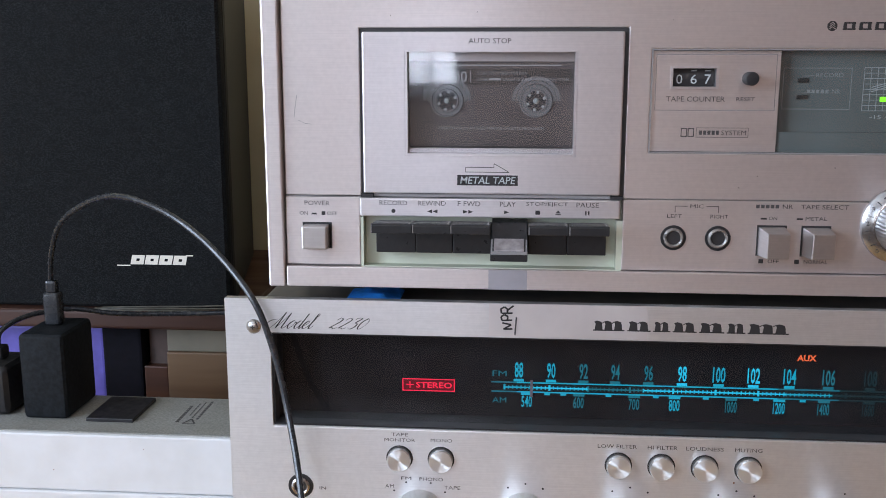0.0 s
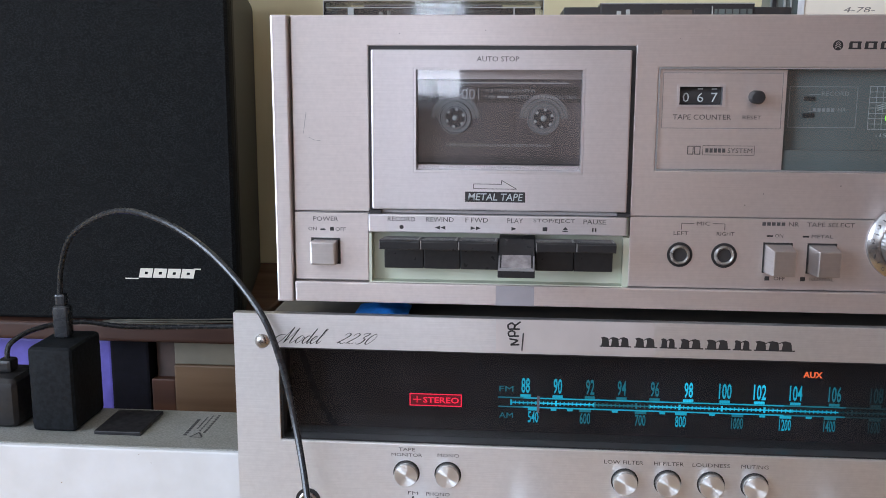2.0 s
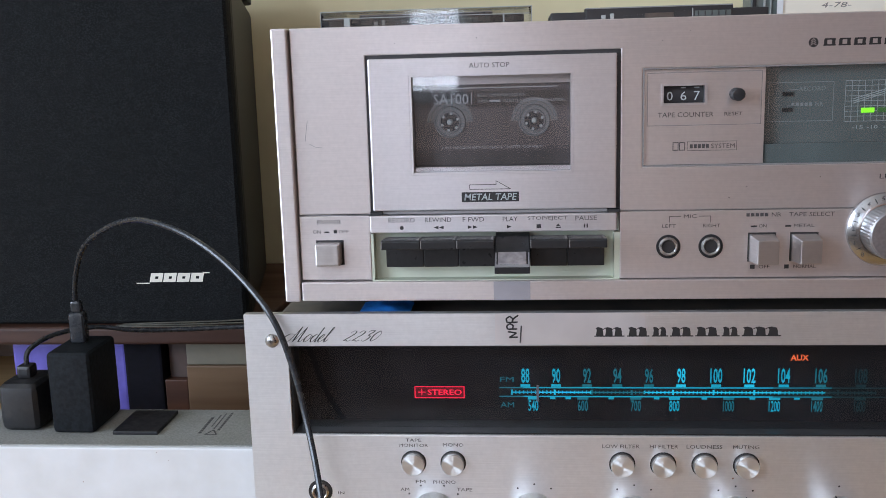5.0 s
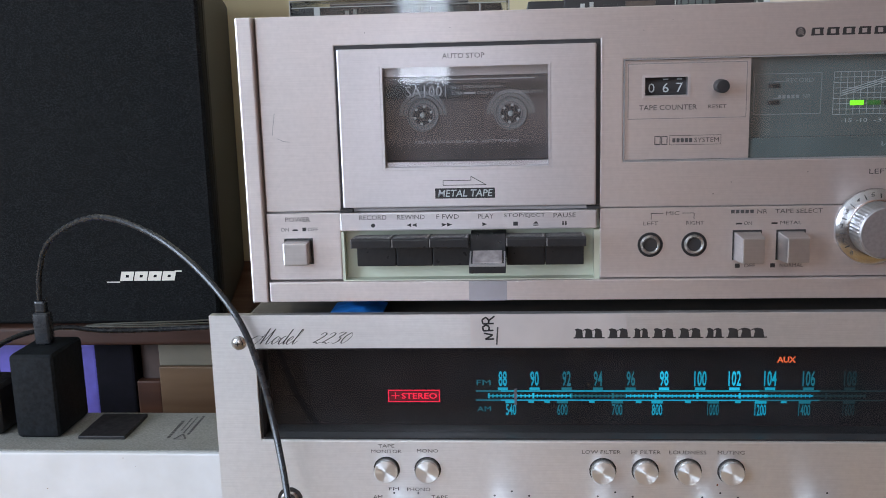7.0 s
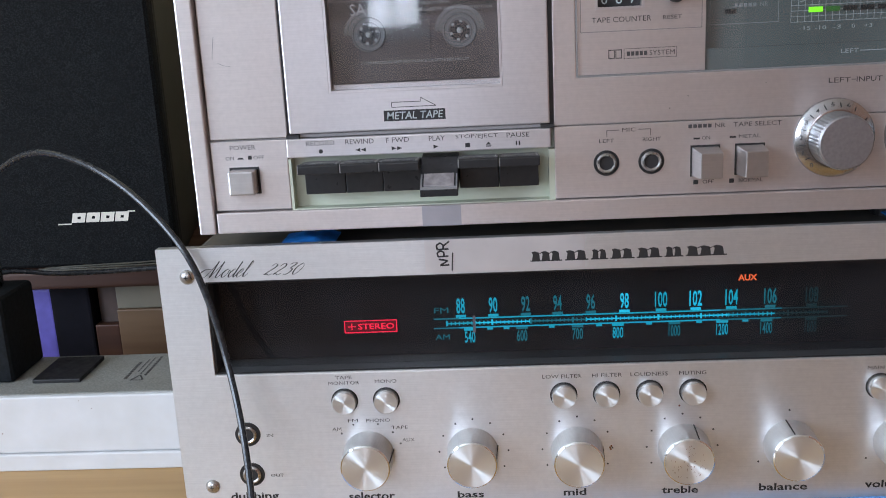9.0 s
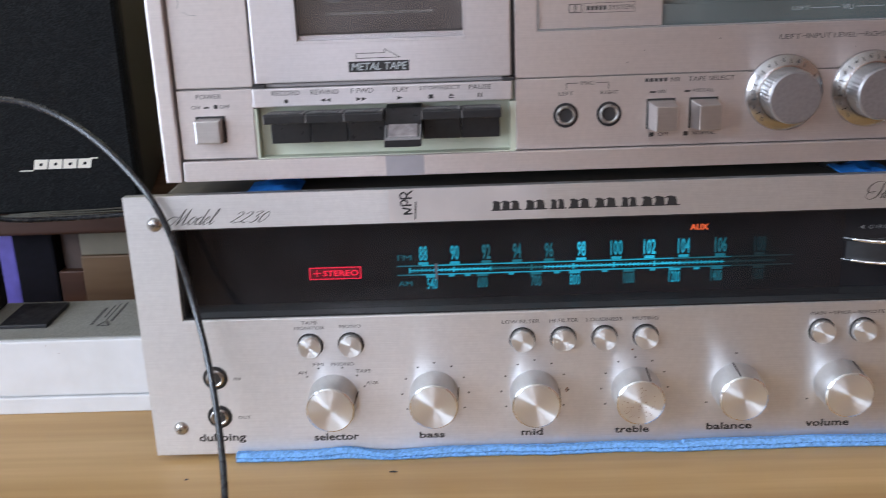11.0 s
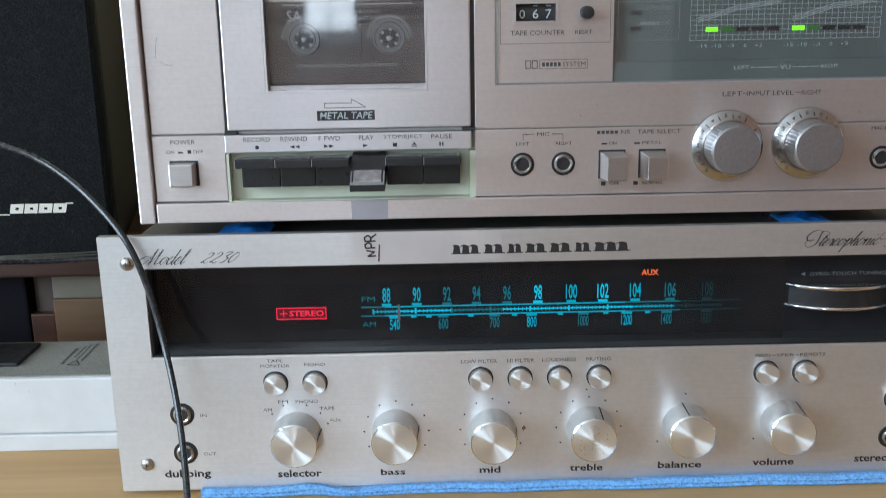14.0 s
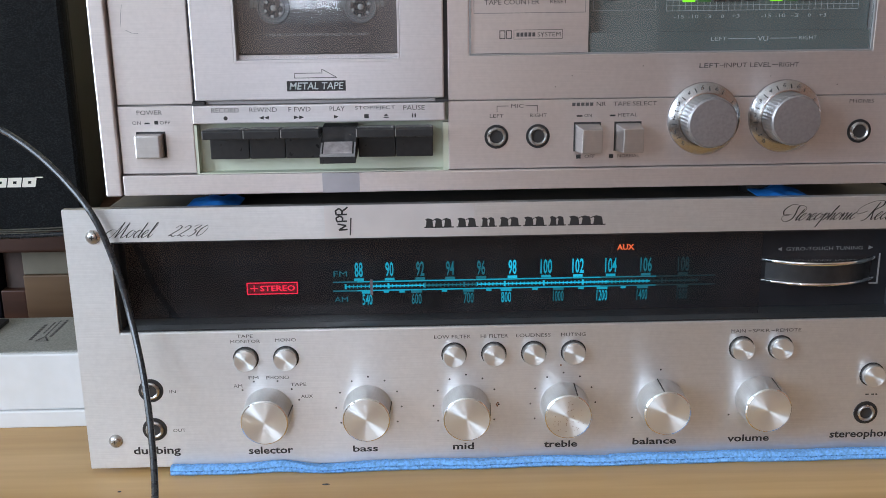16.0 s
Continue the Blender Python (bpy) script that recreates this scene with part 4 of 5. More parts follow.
words("ON", -18.35 * C, -17.95 * C, 17.62 * C, 17.79 * C, 0.0062, GREYINK, deck)
words("OFF", -17.05 * C, -16.55 * C, 17.62 * C, 17.79 * C, 0.0062, GREYINK, deck)
part("switch_mark", rect(-17.3 * C, -17.12 * C, 17.62 * C, 17.80 * C, 0.0062), INK, deck)
part("switch_mark", flat([(-17.8 * C, 17.64 * C), (-17.5 * C, 17.64 * C), (-17.55 * C, 17.72 * C), (-17.75 * C, 17.72 * C)], 0.0062), INK, deck)
part("switch_well", rect(-18.22 * C, -16.82 * C, 16.02 * C, 17.28 * C, 0.0062), INK, deck)
part("power_button", box(-18.12 * C, -16.92 * C, -0.002, 0.0062, 16.1 * C, 17.2 * C, 0.0008), BTN, deck, "square metal power button")

# transport keys in their bay
part("key_label_plate", box(-15.42 * C, -3.42 * C, 0.0035, 0.012, 17.64 * C, 18.50 * C, 0.0006), DOOR, deck, "aluminium plate with key names")
part("key_bay", box(-0.1545, -0.0325, 0.0125, 0.02, 0.1515, 0.186), CREAMBAY, deck, "cream plastic key bay")
part("key_bay_floor", box(-0.1545, -0.0325, 0.0062, 0.0125, 0.1512, 0.1522), CREAMBAY, deck)
part("key_bay_end", box(-0.1545, -0.1532, 0.0064, 0.0125, 0.1522, 0.1755), CREAMBAY, deck)
part("key_bay_end", box(-0.0352, -0.0325, 0.0066, 0.0125, 0.1522, 0.1752), CREAMBAY, deck)
for s, a, b in (("RECORD", -14.5, -13.2), ("REWIND", -12.7, -11.4), ("F FWD", -10.85, -9.8), ("PLAY", -8.9, -8.18), ("STOP/EJECT", -7.7, -5.78), ("PAUSE", -5.4, -4.38)):
    words(s, a * C, b * C, 18.17 * C, 18.39 * C, 0.0035, GREYINK, deck)
part("key_symbol", disc(-13.85 * C, 17.90 * C, 0.001, 0.0035), INK, deck)
for tri in (((-12.15, -1), (-11.9, -1)), ((-10.5, 1), (-10.25, 1)), ((-8.6, 1),)):
    bm = bmesh.new()
    for x, way in tri:
        flat([((x - 0.11 * way) * C, 17.99 * C), ((x + 0.13 * way) * C, 17.90 * C), ((x - 0.11 * way) * C, 17.81 * C)], 0.0035, bm=bm)
    part("key_symbol", bm, INK, deck)
part("key_symbol", rect(-7.27 * C, -7.05 * C, 17.81 * C, 18.00 * C, 0.0035), INK, deck)
bm = flat([(-6.35 * C, 17.89 * C), (-6.1 * C, 17.89 * C), (-6.22 * C, 18.02 * C)], 0.0035)
part("key_symbol", rect(-6.35 * C, -6.1 * C, 17.80 * C, 17.85 * C, 0.0035, bm), INK, deck)
bm = rect(-5.0 * C, -4.93 * C, 17.81 * C, 18.00 * C, 0.0035)
part("key_symbol", rect(-4.87 * C, -4.8 * C, 17.81 * C, 18.00 * C, 0.0035, bm), INK, deck)
def prism(profile, x0, x1, bevel=0.0004):
    """A solid whose outline (y, z) runs from x0 to x1."""
    bm = bmesh.new()
    one = [bm.verts.new((x0, y, z)) for y, z in profile]
    two = [bm.verts.new((x1, y, z)) for y, z in profile]
    bm.faces.new(one)
    bm.faces.new(two[::-1])
    for i in range(len(profile)):
        j = (i + 1) % len(profile)
        bm.faces.new((one[j], one[i], two[i], two[j]))
    bmesh.ops.recalc_face_normals(bm, faces=bm.faces)
    if bevel:
        bmesh.ops.bevel(bm, geom=bm.edges[:], offset=bevel, segments=2, affect="EDGES", profile=0.5)
    return bm


def slope(y):
    """Height of the pressed key's sloping top."""
    return 0.1639 + (y + 0.018) * 0.512


part("hazy_tape", rect(-9.4 * C, -7.6 * C, 0.1421, 0.1516, 0.004, thick=0.00008), HAZYTAPE, deck, "patch of hazy sticky tape")
edges = (-14.68, -12.8, -11.08, -9.28, -7.6, -5.8, -4.0)
for k in range(6):
    a, b = edges[k] * C + 0.00012, edges[k + 1] * C - 0.00012
    if k == 3:  # the pressed play key, tilted down
        key = part("play_key", prism([(-0.018, 0.1602), (-0.018, 0.1639), (0.0034, slope(0.0034) - 0.0003), (0.0122, slope(0.0034)), (0.0122, 0.1634)], a, b, 0.0003), KEY, deck, "pressed black play key")
        y0, y1 = -0.0168, -0.0092
        part("key_cap", prism([(y0, slope(y0)), (y0, slope(y0) + 0.0007), (y1, slope(y1) + 0.0007), (y1, slope(y1))], a + 0.0016, b - 0.0016, 0.0002), PLAYCAP, key, "worn silver key cap")
        for p, q in ((a + 0.0002, a + 0.0009), (b - 0.0009, b - 0.0002)):
            part("cap_rim", prism([(-0.0179, slope(-0.0179)), (-0.0179, slope(-0.0179) + 0.0004), (y1, slope(y1) + 0.0003), (y1, slope(y1))], p, q, 0), EDGEGREY, key, "worn pale rim")
        part("cap_rim", prism([(-0.0181, 0.1634), (-0.0181, 0.1642), (-0.0174, slope(-0.0174) + 0.0005), (-0.0174, 0.1634)], a + 0.0002, b - 0.0002, 0), EDGEGREY, key, "worn pale rim")
        continue
    key = part("transport_key", box(a, b, 0.003, 0.022, 0.1594, 0.1729, 0.0004), KEY, deck, "black plastic transport key")
    part("key_lip", prism([(-0.014, 0.1715), (-0.014, 0.1751), (-0.0133, 0.1758), (0.0033, 0.1744), (0.0033, 0.1716)], a, b, 0.00025), KEY, key)
    part("key_top", prism([(-0.0118, 0.1754), (-0.0118, 0.17595), (0.0022, 0.1748), (0.0022, 0.1742)], a + 0.0016, b - 0.0016, 0.0002), KEYTOP, key)
    part("key_edge", box(a + 0.0001, a + 0.0005, -0.01425, -0.0133, 0.1718, 0.1754), EDGEGREY, key, "pale edge, wear and highlight in one colour")
    part("key_edge", prism([(-0.0132, 0.1757), (-0.0132, 0.1762), (0.0022, 0.17485), (0.0022, 0.1744)], b - 0.0014, b - 0.0007, 0), EDGEGREY, key, "pale edge, wear and highlight in one colour")

# engraved panel lines
part("panel_line", rect(-0.1902, -0.1545, 0.1850, 0.1853, DY), GROOVE, deck)
part("scratch", stroke([(-18.35 * C, 23.2 * C), (-18.45 * C, 22.6 * C), (-18.5 * C, 22.2 * C)], 0.00022, DY), GROOVE, deck, "thin scratch")
part("scratch", stroke([(-18.3 * C, 22.05 * C), (-18.0 * C, 21.9 * C), (-17.7 * C, 21.87 * C)], 0.00018, DY), GROOVE, deck, "thin scratch")

random.seed(21)
for k in range(14):
    part("dust_speck", disc(random.uniform(-0.185, 0.18), random.choice((0.268, 0.193, 0.199)) + random.uniform(-0.003, 0.003), random.uniform(0.00015, 0.0003), DY, n=6), GREYINK, deck)

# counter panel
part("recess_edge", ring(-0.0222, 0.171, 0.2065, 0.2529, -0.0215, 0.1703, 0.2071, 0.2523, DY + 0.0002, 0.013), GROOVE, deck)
cnt = part("counter_panel", ring(-0.0213, 0.0345, 0.2073, 0.2521, -0.0128, 0.0072, 0.2359, 0.2449, 0.0085, 0.014), DECK, deck, "aluminium counter panel")
part("counter_frame", ring(-0.0134, 0.0079, 0.2353, 0.2454, -0.0124, 0.0066, 0.2363, 0.2444, 0.0078, 0.0135), DOOR, cnt)
part("counter_outline", frame_line(-2.0 * C, 3.3 * C, 22.57 * C, 25.07 * C, 0.0003, 0.0085), GROOVE, cnt)
bm = bmesh.new()
bmesh.ops.create_cone(bm, cap_ends=True, segments=32, radius1=0.0075, radius2=0.0075, depth=0.0186, matrix=Matrix.Translation((-0.0029, 0.0185, 0.2401)) @ Matrix.Rotation(radians(90), 4, "Y"))
part("counter_drum", bm, INK, cnt, "black counter drum", smooth=True)
for s, x in (("0", -0.92), ("6", -0.28), ("7", 0.34)):
    words(s, (x - 0.14) * C, (x + 0.14) * C, 23.75 * C, 24.17 * C, 0.0108, WHITEINK, cnt, "counter_digit")
for x in (-0.28, 0.34):
    part("digit_edge", rect((x - 0.12) * C, (x + 0.12) * C, 24.31 * C, 24.37 * C, 0.0112), DIMINK, cnt)
words("TAPE COUNTER", -1.5 * C, 1.1 * C, 22.97 * C, 23.20 * C, 0.0085, GREYINK, cnt)
words("RESET", 1.6 * C, 2.42 * C, 23.00 * C, 23.17 * C, 0.0085, GREYINK, cnt)
part("reset_button", turned(0.021, 0.2400, [(0, 0.0008), (0.0026, 0.001), (0.003, 0.0016), (0.003, 0.009)], 28), BLACK, cnt, "black reset button", smooth=True)
part("noise_badge", frame_line(-0.78 * C, -0.5 * C, 21.39 * C, 21.79 * C, 0.0004, 0.0085), GREYINK, cnt)
part("noise_badge", frame_line(-0.47 * C, -0.19 * C, 21.39 * C, 21.79 * C, 0.0004, 0.0085), GREYINK, cnt)
part("noise_badge", frame_line(-0.1 * C, 2.22 * C, 21.37 * C, 21.81 * C, 0.0002, 0.0085), GREYINK, cnt)
for k in range(5):
    part("noise_badge", rect((0.03 + k * 0.188) * C, (0.17 + k * 0.188) * C, 21.49 * C, 21.68 * C, 0.0085), GREYINK, cnt)
words("SYSTEM", 1.02 * C, 2.12 * C, 21.48 * C, 21.69 * C, 0.0085, GREYINK, cnt)

# level meter window
VY = 0.0135
met = part("meter_panel", box(0.0347, 0.1702, VY, 0.018, 0.2071, 0.2523), SMOKE, deck, "smoked grey-green level meter")
part("meter_ledge", box(0.0347, 0.1702, 0.0095, VY, 0.2071, 0.2162, 0.0003), SMOKE, met)
part("meter_glass", box(0.0347, 0.1702, 0.0085, 0.0091, 0.2071, 0.2523), GLASS, met, "clear meter pane").visible_shadow = False
part("meter_outline", frame_line(3.72 * C, 6.72 * C, 22.62 * C, 24.47 * C, 0.0003, VY), DIMINK, met)
words("RECORD", 5.15 * C, 6.35 * C, 24.05 * C, 24.25 * C, VY, DIMINK, met, "meter_lettering")
for k in range(5):
    part("lettering_bar", rect((4.8 + k * 0.2) * C, (4.94 + k * 0.2) * C, 23.34 * C, 23.5 * C, VY), DIMINK, met)
words("NR", 5.9 * C, 6.25 * C, 23.33 * C, 23.52 * C, VY, DIMINK, met, "meter_lettering")
for z in (23.92, 23.17):
    part("indicator_lamp", box(4.35 * C, 4.85 * C, VY - 0.0006, VY, (z - 0.1) * C, (z + 0.1) * C, 0.0002), LEDOFF, met)
    part("indicator_line", stroke([(4.6 * C, (z + 0.18) * C), (5.1 * C, (z + 0.2) * C)], 0.0003, VY), DIMINK, met)
bm = bmesh.new()
for k in range(32):
    x = 7.25 + k * 0.298
    rect((x - 0.012) * C, (x + 0.012) * C, 22.57 * C, 24.47 * C, VY, bm)
for k in range(9):
    z = 22.57 + k * 0.2382
    rect(7.24 * C, 16.5 * C, (z - 0.012) * C, (z + 0.012) * C, VY, bm)
part("meter_grid", bm, GRIDINK, met, "fine white grid")
for x in (7.4, 12.0):
    bm = bmesh.new()
    for d in (0.0, 0.16, 0.32):
        stroke([((x + 0.2) * C, (23.42 + d * 0.6) * C), ((x + 2.2) * C, (24.02 + d * 0.6) * C), ((x + 4.2) * C, (24.27 + d * 0.5) * C)], 0.0004, VY - 0.0001, bm)
    part("meter_curve", bm, GRIDINK, met)
for x, lit in ((8.0, 1), (12.2, 1)):
    for k in range(5):
        m = GREEN if k == 0 else GREENDIM if k == 1 else LEDOFF
        part("level_lamp", box((x + k * 0.74) * C, (x + 0.6 + k * 0.74) * C, VY - 0.0005, VY, 22.97 * C, 23.19 * C, 0.0001), m, met, "lit green level lamp" if k == 0 else "unlit level lamp")
    for s, dx in (("-15", -0.43), ("-10", 0.25), ("-3", 0.95), ("0", 1.66), ("+3", 2.3)):
        w = 0.25 if len(s) == 3 else 0.18 if len(s) == 2 else 0.07
        words(s, (x + dx + 0.3 - w) * C, (x + dx + 0.3 + w) * C, 22.21 * C, 22.38 * C, VY, GRIDINK, met, "meter_lettering")
words("LEFT", 9.35 * C, 10.1 * C, 21.17 * C, 21.35 * C, 0.0094, WHITEINK, met, "meter_lettering")
words("VU", 11.6 * C, 12.1 * C, 21.13 * C, 21.37 * C, 0.0094, WHITEINK, met, "meter_lettering")
words("RIGHT", 13.6 * C, 14.45 * C, 21.17 * C, 21.35 * C, 0.0094, WHITEINK, met, "meter_lettering")
for a, b in ((10.15, 11.5), (12.2, 13.5)):
    part("lettering_dash", rect(a * C, b * C, 21.24 * C, 21.27 * C, 0.0094), WHITEINK, met)

# maker's mark as plain shapes
part("badge_disc", disc(5.5 * C, 26.27 * C, 0.0022, DY, n=24), INK, deck, "round black emblem")
for k in range(5):
    x = 5.95 + k * 0.675
    bm = rect(x * C, (x + 0.55) * C, 26.10 * C, 26.17 * C, DY)
    rect((x + 0.05) * C, (x + 0.55) * C, 26.37 * C, 26.44 * C, DY, bm)
    rect((x + 0.02) * C, (x + 0.17) * C, 26.16 * C, 26.38 * C, DY, bm)
    rect((x + 0.38) * C, (x + 0.53) * C, 26.16 * C, 26.38 * C, DY, bm)
    part("badge_slab", bm, INK, deck, "black slab of the maker's mark")
for k in range(3):
    part("mark_cut", stroke([((5.36 + 0.02 * k) * C, (26.14 + 0.1 * k) * C), (5.5 * C, (26.24 + 0.1 * k) * C), ((5.64 - 0.02 * k) * C, (26.14 + 0.1 * k) * C)], 0.0003, DY - 0.0001), DECK, deck)

# control panel
PY = 0.0062
for jx in (-0.93, 1.08, 16.8):
    x, z = jx * C, 16.78 * C
    jack = part("jack_socket", turned(x, z, [(0.0032, PY - 0.0004), (0.0032, PY - 0.0012), (0.0038, PY - 0.0018), (0.0044, PY - 0.0012), (0.0049, PY)], 32), JACKMETAL, deck, "nickel jack socket", smooth=True)
    part("jack_washer", turned(x, z, [(0.0044, PY - 0.0006), (0.0058, PY - 0.0005), (0.0058, PY + 0.0002)], 32), BLACK, jack)
    part("jack_hole", turned(x, z, [(0, PY - 0.0003), (0.0038, PY - 0.0003)], 24), INK, jack)
for s, a, b, c, d in (
    ("LEFT", -1.25, -0.58, 17.7, 17.87), ("RIGHT", 0.7, 1.5, 17.7, 17.87), ("MIC", -0.22, 0.38, 18.16, 18.34), ("NR", 3.9, 4.35, 18.18, 18.38), ("TAPE SELECT", 4.7, 6.82, 18.18, 18.38),
    ("ON", 3.32, 3.68, 17.66, 17.82), ("METAL", 4.95, 5.9, 17.66, 17.82), ("OFF", 3.38, 3.88, 15.66, 15.83), ("NORMAL", 5.0, 6.05, 15.66, 15.83), ("PHONES", 16.2, 17.4, 18.15, 18.33),
):
    words(s, a * C, b * C, c * C, d * C, PY, GREYINK, deck)
for k in range(5):
    part("lettering_bar", rect((2.72 + k * 0.215) * C, (2.88 + k * 0.215) * C, 18.2 * C, 18.36 * C, PY), GREYINK, deck)
part("bracket_line", stroke([(-0.9 * C, 17.96 * C), (-0.9 * C, 18.25 * C), (-0.35 * C, 18.25 * C)], 0.0003, PY), GREYINK, deck)
part("bracket_line", stroke([(0.5 * C, 18.25 * C), (1.05 * C, 18.25 * C), (1.05 * C, 17.96 * C)], 0.0003, PY), GREYINK, deck)
for a in (2.95, 4.55):
    part("switch_mark", rect(a * C, (a + 0.28) * C, 17.68 * C, 17.76 * C, PY), INK, deck)
    part("switch_mark", rect((a + 0.02) * C, (a + 0.24) * C, 15.64 * C, 15.84 * C, PY), INK, deck)
def sloped_button(x0, x1, z0, z1, y0, y1, left, right, foot, top):
    """A push button whose front is smaller than its base."""
    bm = box(x0, x1, y0, y1, z0, z1)
    for v in bm.verts:
        if v.co.y < (y0 + y1) / 2:
            v.co.x += left if v.co.x < (x0 + x1) / 2 else -right
            v.co.z += foot if v.co.z < (z0 + z1) / 2 else -top
    bmesh.ops.bevel(bm, geom=bm.edges[:], offset=0.0005, segments=2, affect="EDGES", profile=0.6)
    return bm


for a in (2.78, 4.75):
    part("switch_well", rect((a + 0.04) * C, (a + 1.36) * C, 16.0 * C, 17.42 * C, PY), INK, deck)
    part("switch_button", sloped_button((a + 0.1) * C, (a + 1.3) * C, 16.02 * C, 17.34 * C, -0.0045, PY, 0.0019, 0.0002, 0.0003, 0.0014), BTN, deck, "square metal switch button")
words("LEFT", 8.8 * C, 9.75 * C, 19.92 * C, 20.14 * C, DY, GREYINK, deck)
words("INPUT LEVEL", 10.0 * C, 12.25 * C, 19.92 * C, 20.14 * C, DY, GREYINK, deck)
words("RIGHT", 12.65 * C, 13.6 * C, 19.92 * C, 20.14 * C, DY, GREYINK, deck)
for a, b in ((9.78, 9.97), (12.3, 12.6)):
    part("lettering_dash", rect(a * C, b * C, 20.02 * C, 20.05 * C, DY), GREYINK, deck)
for kx, kz in ((9.12, 17.5), (13.06, 17.56)):
    x, z = kx * C, kz * C
    knob = part("level_knob", turned(x, z, [(0.0117, -0.0096), (0.0122, -0.0082), (0.0124, 0.003)], 96, knurl=0.015), LEVELSIDE, deck, "knurled aluminium level knob")
    part("knob_face", turned(x, z, [(0, -0.0104), (0.0110, -0.0103), (0.0117, -0.0096)], 60), SATIN, knob, at=(x, -0.01, z))
    part("number_skirt", turned(x, z, [(0.0124, 0.0018), (0.0135, 0.002), (0.0174, 0.0048), (0.0177, 0.0064)], 60), SKIRT, knob, "polished number skirt", smooth=True)
    for k in range(8):
        a = radians(228 - k * 26)
        r0, r1 = 0.0140, 0.0172
        for half in (0, 1):
            if half:
                b = a - radians(13)
                bm = bmesh.new()
                q = Vector((math.cos(b), 0, math.sin(b)))
                w = Vector((-q.z, 0, q.x)) * 0.0002
                f = [Vector((x, 0, z)) + q * r + Vector((0, (0.002 + (r - 0.0135) * 0.85) - 0.0003, 0)) for r in (r0, r1)]
                bm.faces.new([bm.verts.new(v) for v in (f[0] - w, f[1] - w, f[1] + w, f[0] + w)])
                part("skirt_mark", bm, INK, knob)
            elif k < 7:
                q = Vector((x + 0.0154 * math.cos(a), 0, z + 0.0154 * math.sin(a)))
                words(str(k), q.x - (0.0002 if k == 1 else 0.0007), q.x + (0.0002 if k == 1 else 0.0007), q.z - 0.0010, q.z + 0.0010, 0.0029, GREYINK, knob, "skirt_number")

# ---- things round the stereo ----
cloth = bmesh.new()
random.seed(4)
rows = []
N = 420
edge = []
for k in range(N + 1):
    x = -0.178 + 0.379 * k / N
    w = 0.0011 * noise.noise((x * 30, 0, 0)) + 0.0005 * noise.noise((x * 140, 3, 0))
    nap = 0.00045 * noise.noise((x * 900, 7, 0))
    wave = 0.0012 * math.exp(-((x + 0.122) / 0.010) ** 2) - 0.0016 * math.exp(-((x + 0.100) / 0.012) ** 2)
    top = 0.0005 + w * 0.6 + wave + 0.0007 * (x > 0.05) + nap * 0.5
    y = -0.0055 + w + wave * 0.8
    mid = (TABLE + top) / 2
    edge.append((x, y, mid))
    rows.append([cloth.verts.new(p) for p in ((x, 0.34, TABLE + 0.0003), (x, 0.34, TABLE + 0.0012), (x, 0.0062, TABLE + 0.0016), (x, -0.0006, TABLE + 0.0016), (x, -0.0008, top), (x, y + 0.0012, top + 0.0004), (x, y + nap, mid + 0.0009), (x, y + 0.0005, mid), (x, y - 0.0002 - nap, TABLE + 0.0013), (x, y + 0.0007 + nap * 0.8, TABLE + 0.0002))])
for a, b in zip(rows, rows[1:]):
    for j in range(len(a)):
        i = (j + 1) % len(a)
        cloth.faces.new((a[j], a[i], b[i], b[j]))
cloth.faces.new(rows[0])
cloth.faces.new(rows[-1][::-1])
bmesh.ops.recalc_face_normals(cloth, faces=cloth.faces)
towel = part("cloth", cloth, BLUECLOTH, smooth=True)
tagged(towel, "folded light blue microfibre cloth under the receiver", "cloth")
seam = bmesh.new()
for k in range(3, N, 3):
    if random.random() < 0.25:
        continue
    x, y, z = edge[k]
    r = random.uniform(0.00025, 0.00042)
    bmesh.ops.create_cube(seam, size=1.0, matrix=Matrix.Translation((x, y + 0.0003, z + 0.0005 + random.uniform(-0.0004, 0.0004))) @ Matrix.Diagonal((r * 2.2, 0.0007, r * 1.6, 1)))
part("seam_stitches", seam, STITCH, towel, "dark blue stitched seam")

for a, b in ((-0.163, -0.137), (0.124, 0.149)):
    bm = bmesh.new()
    base = Vector(((a + b) / 2, 0.03, 0.131))
    bmesh.ops.create_grid(bm, x_segments=14, y_segments=8, size=1.0)
    for v in bm.verts:
        px, py = v.co.x, v.co.y
        bump = 0.0016 + 0.0022 * noise.noise((px * 1.7 + a * 50, py * 1.5, 2))
        v.co = Vector(((a + b) / 2 + px * (b - a) / 2, 0.019 + py * 0.013, 0.1308 + max(0.0004, bump * (1.05 - px * px) + 0.0034)))
    bmesh.ops.solidify(bm, geom=bm.faces[:], thickness=0.0006)
    tagged(part("tape_pad", bm, BLUETAPE, smooth=True), "crumpled blue tape pad under the deck's foot", "tape", "pads under the deck")


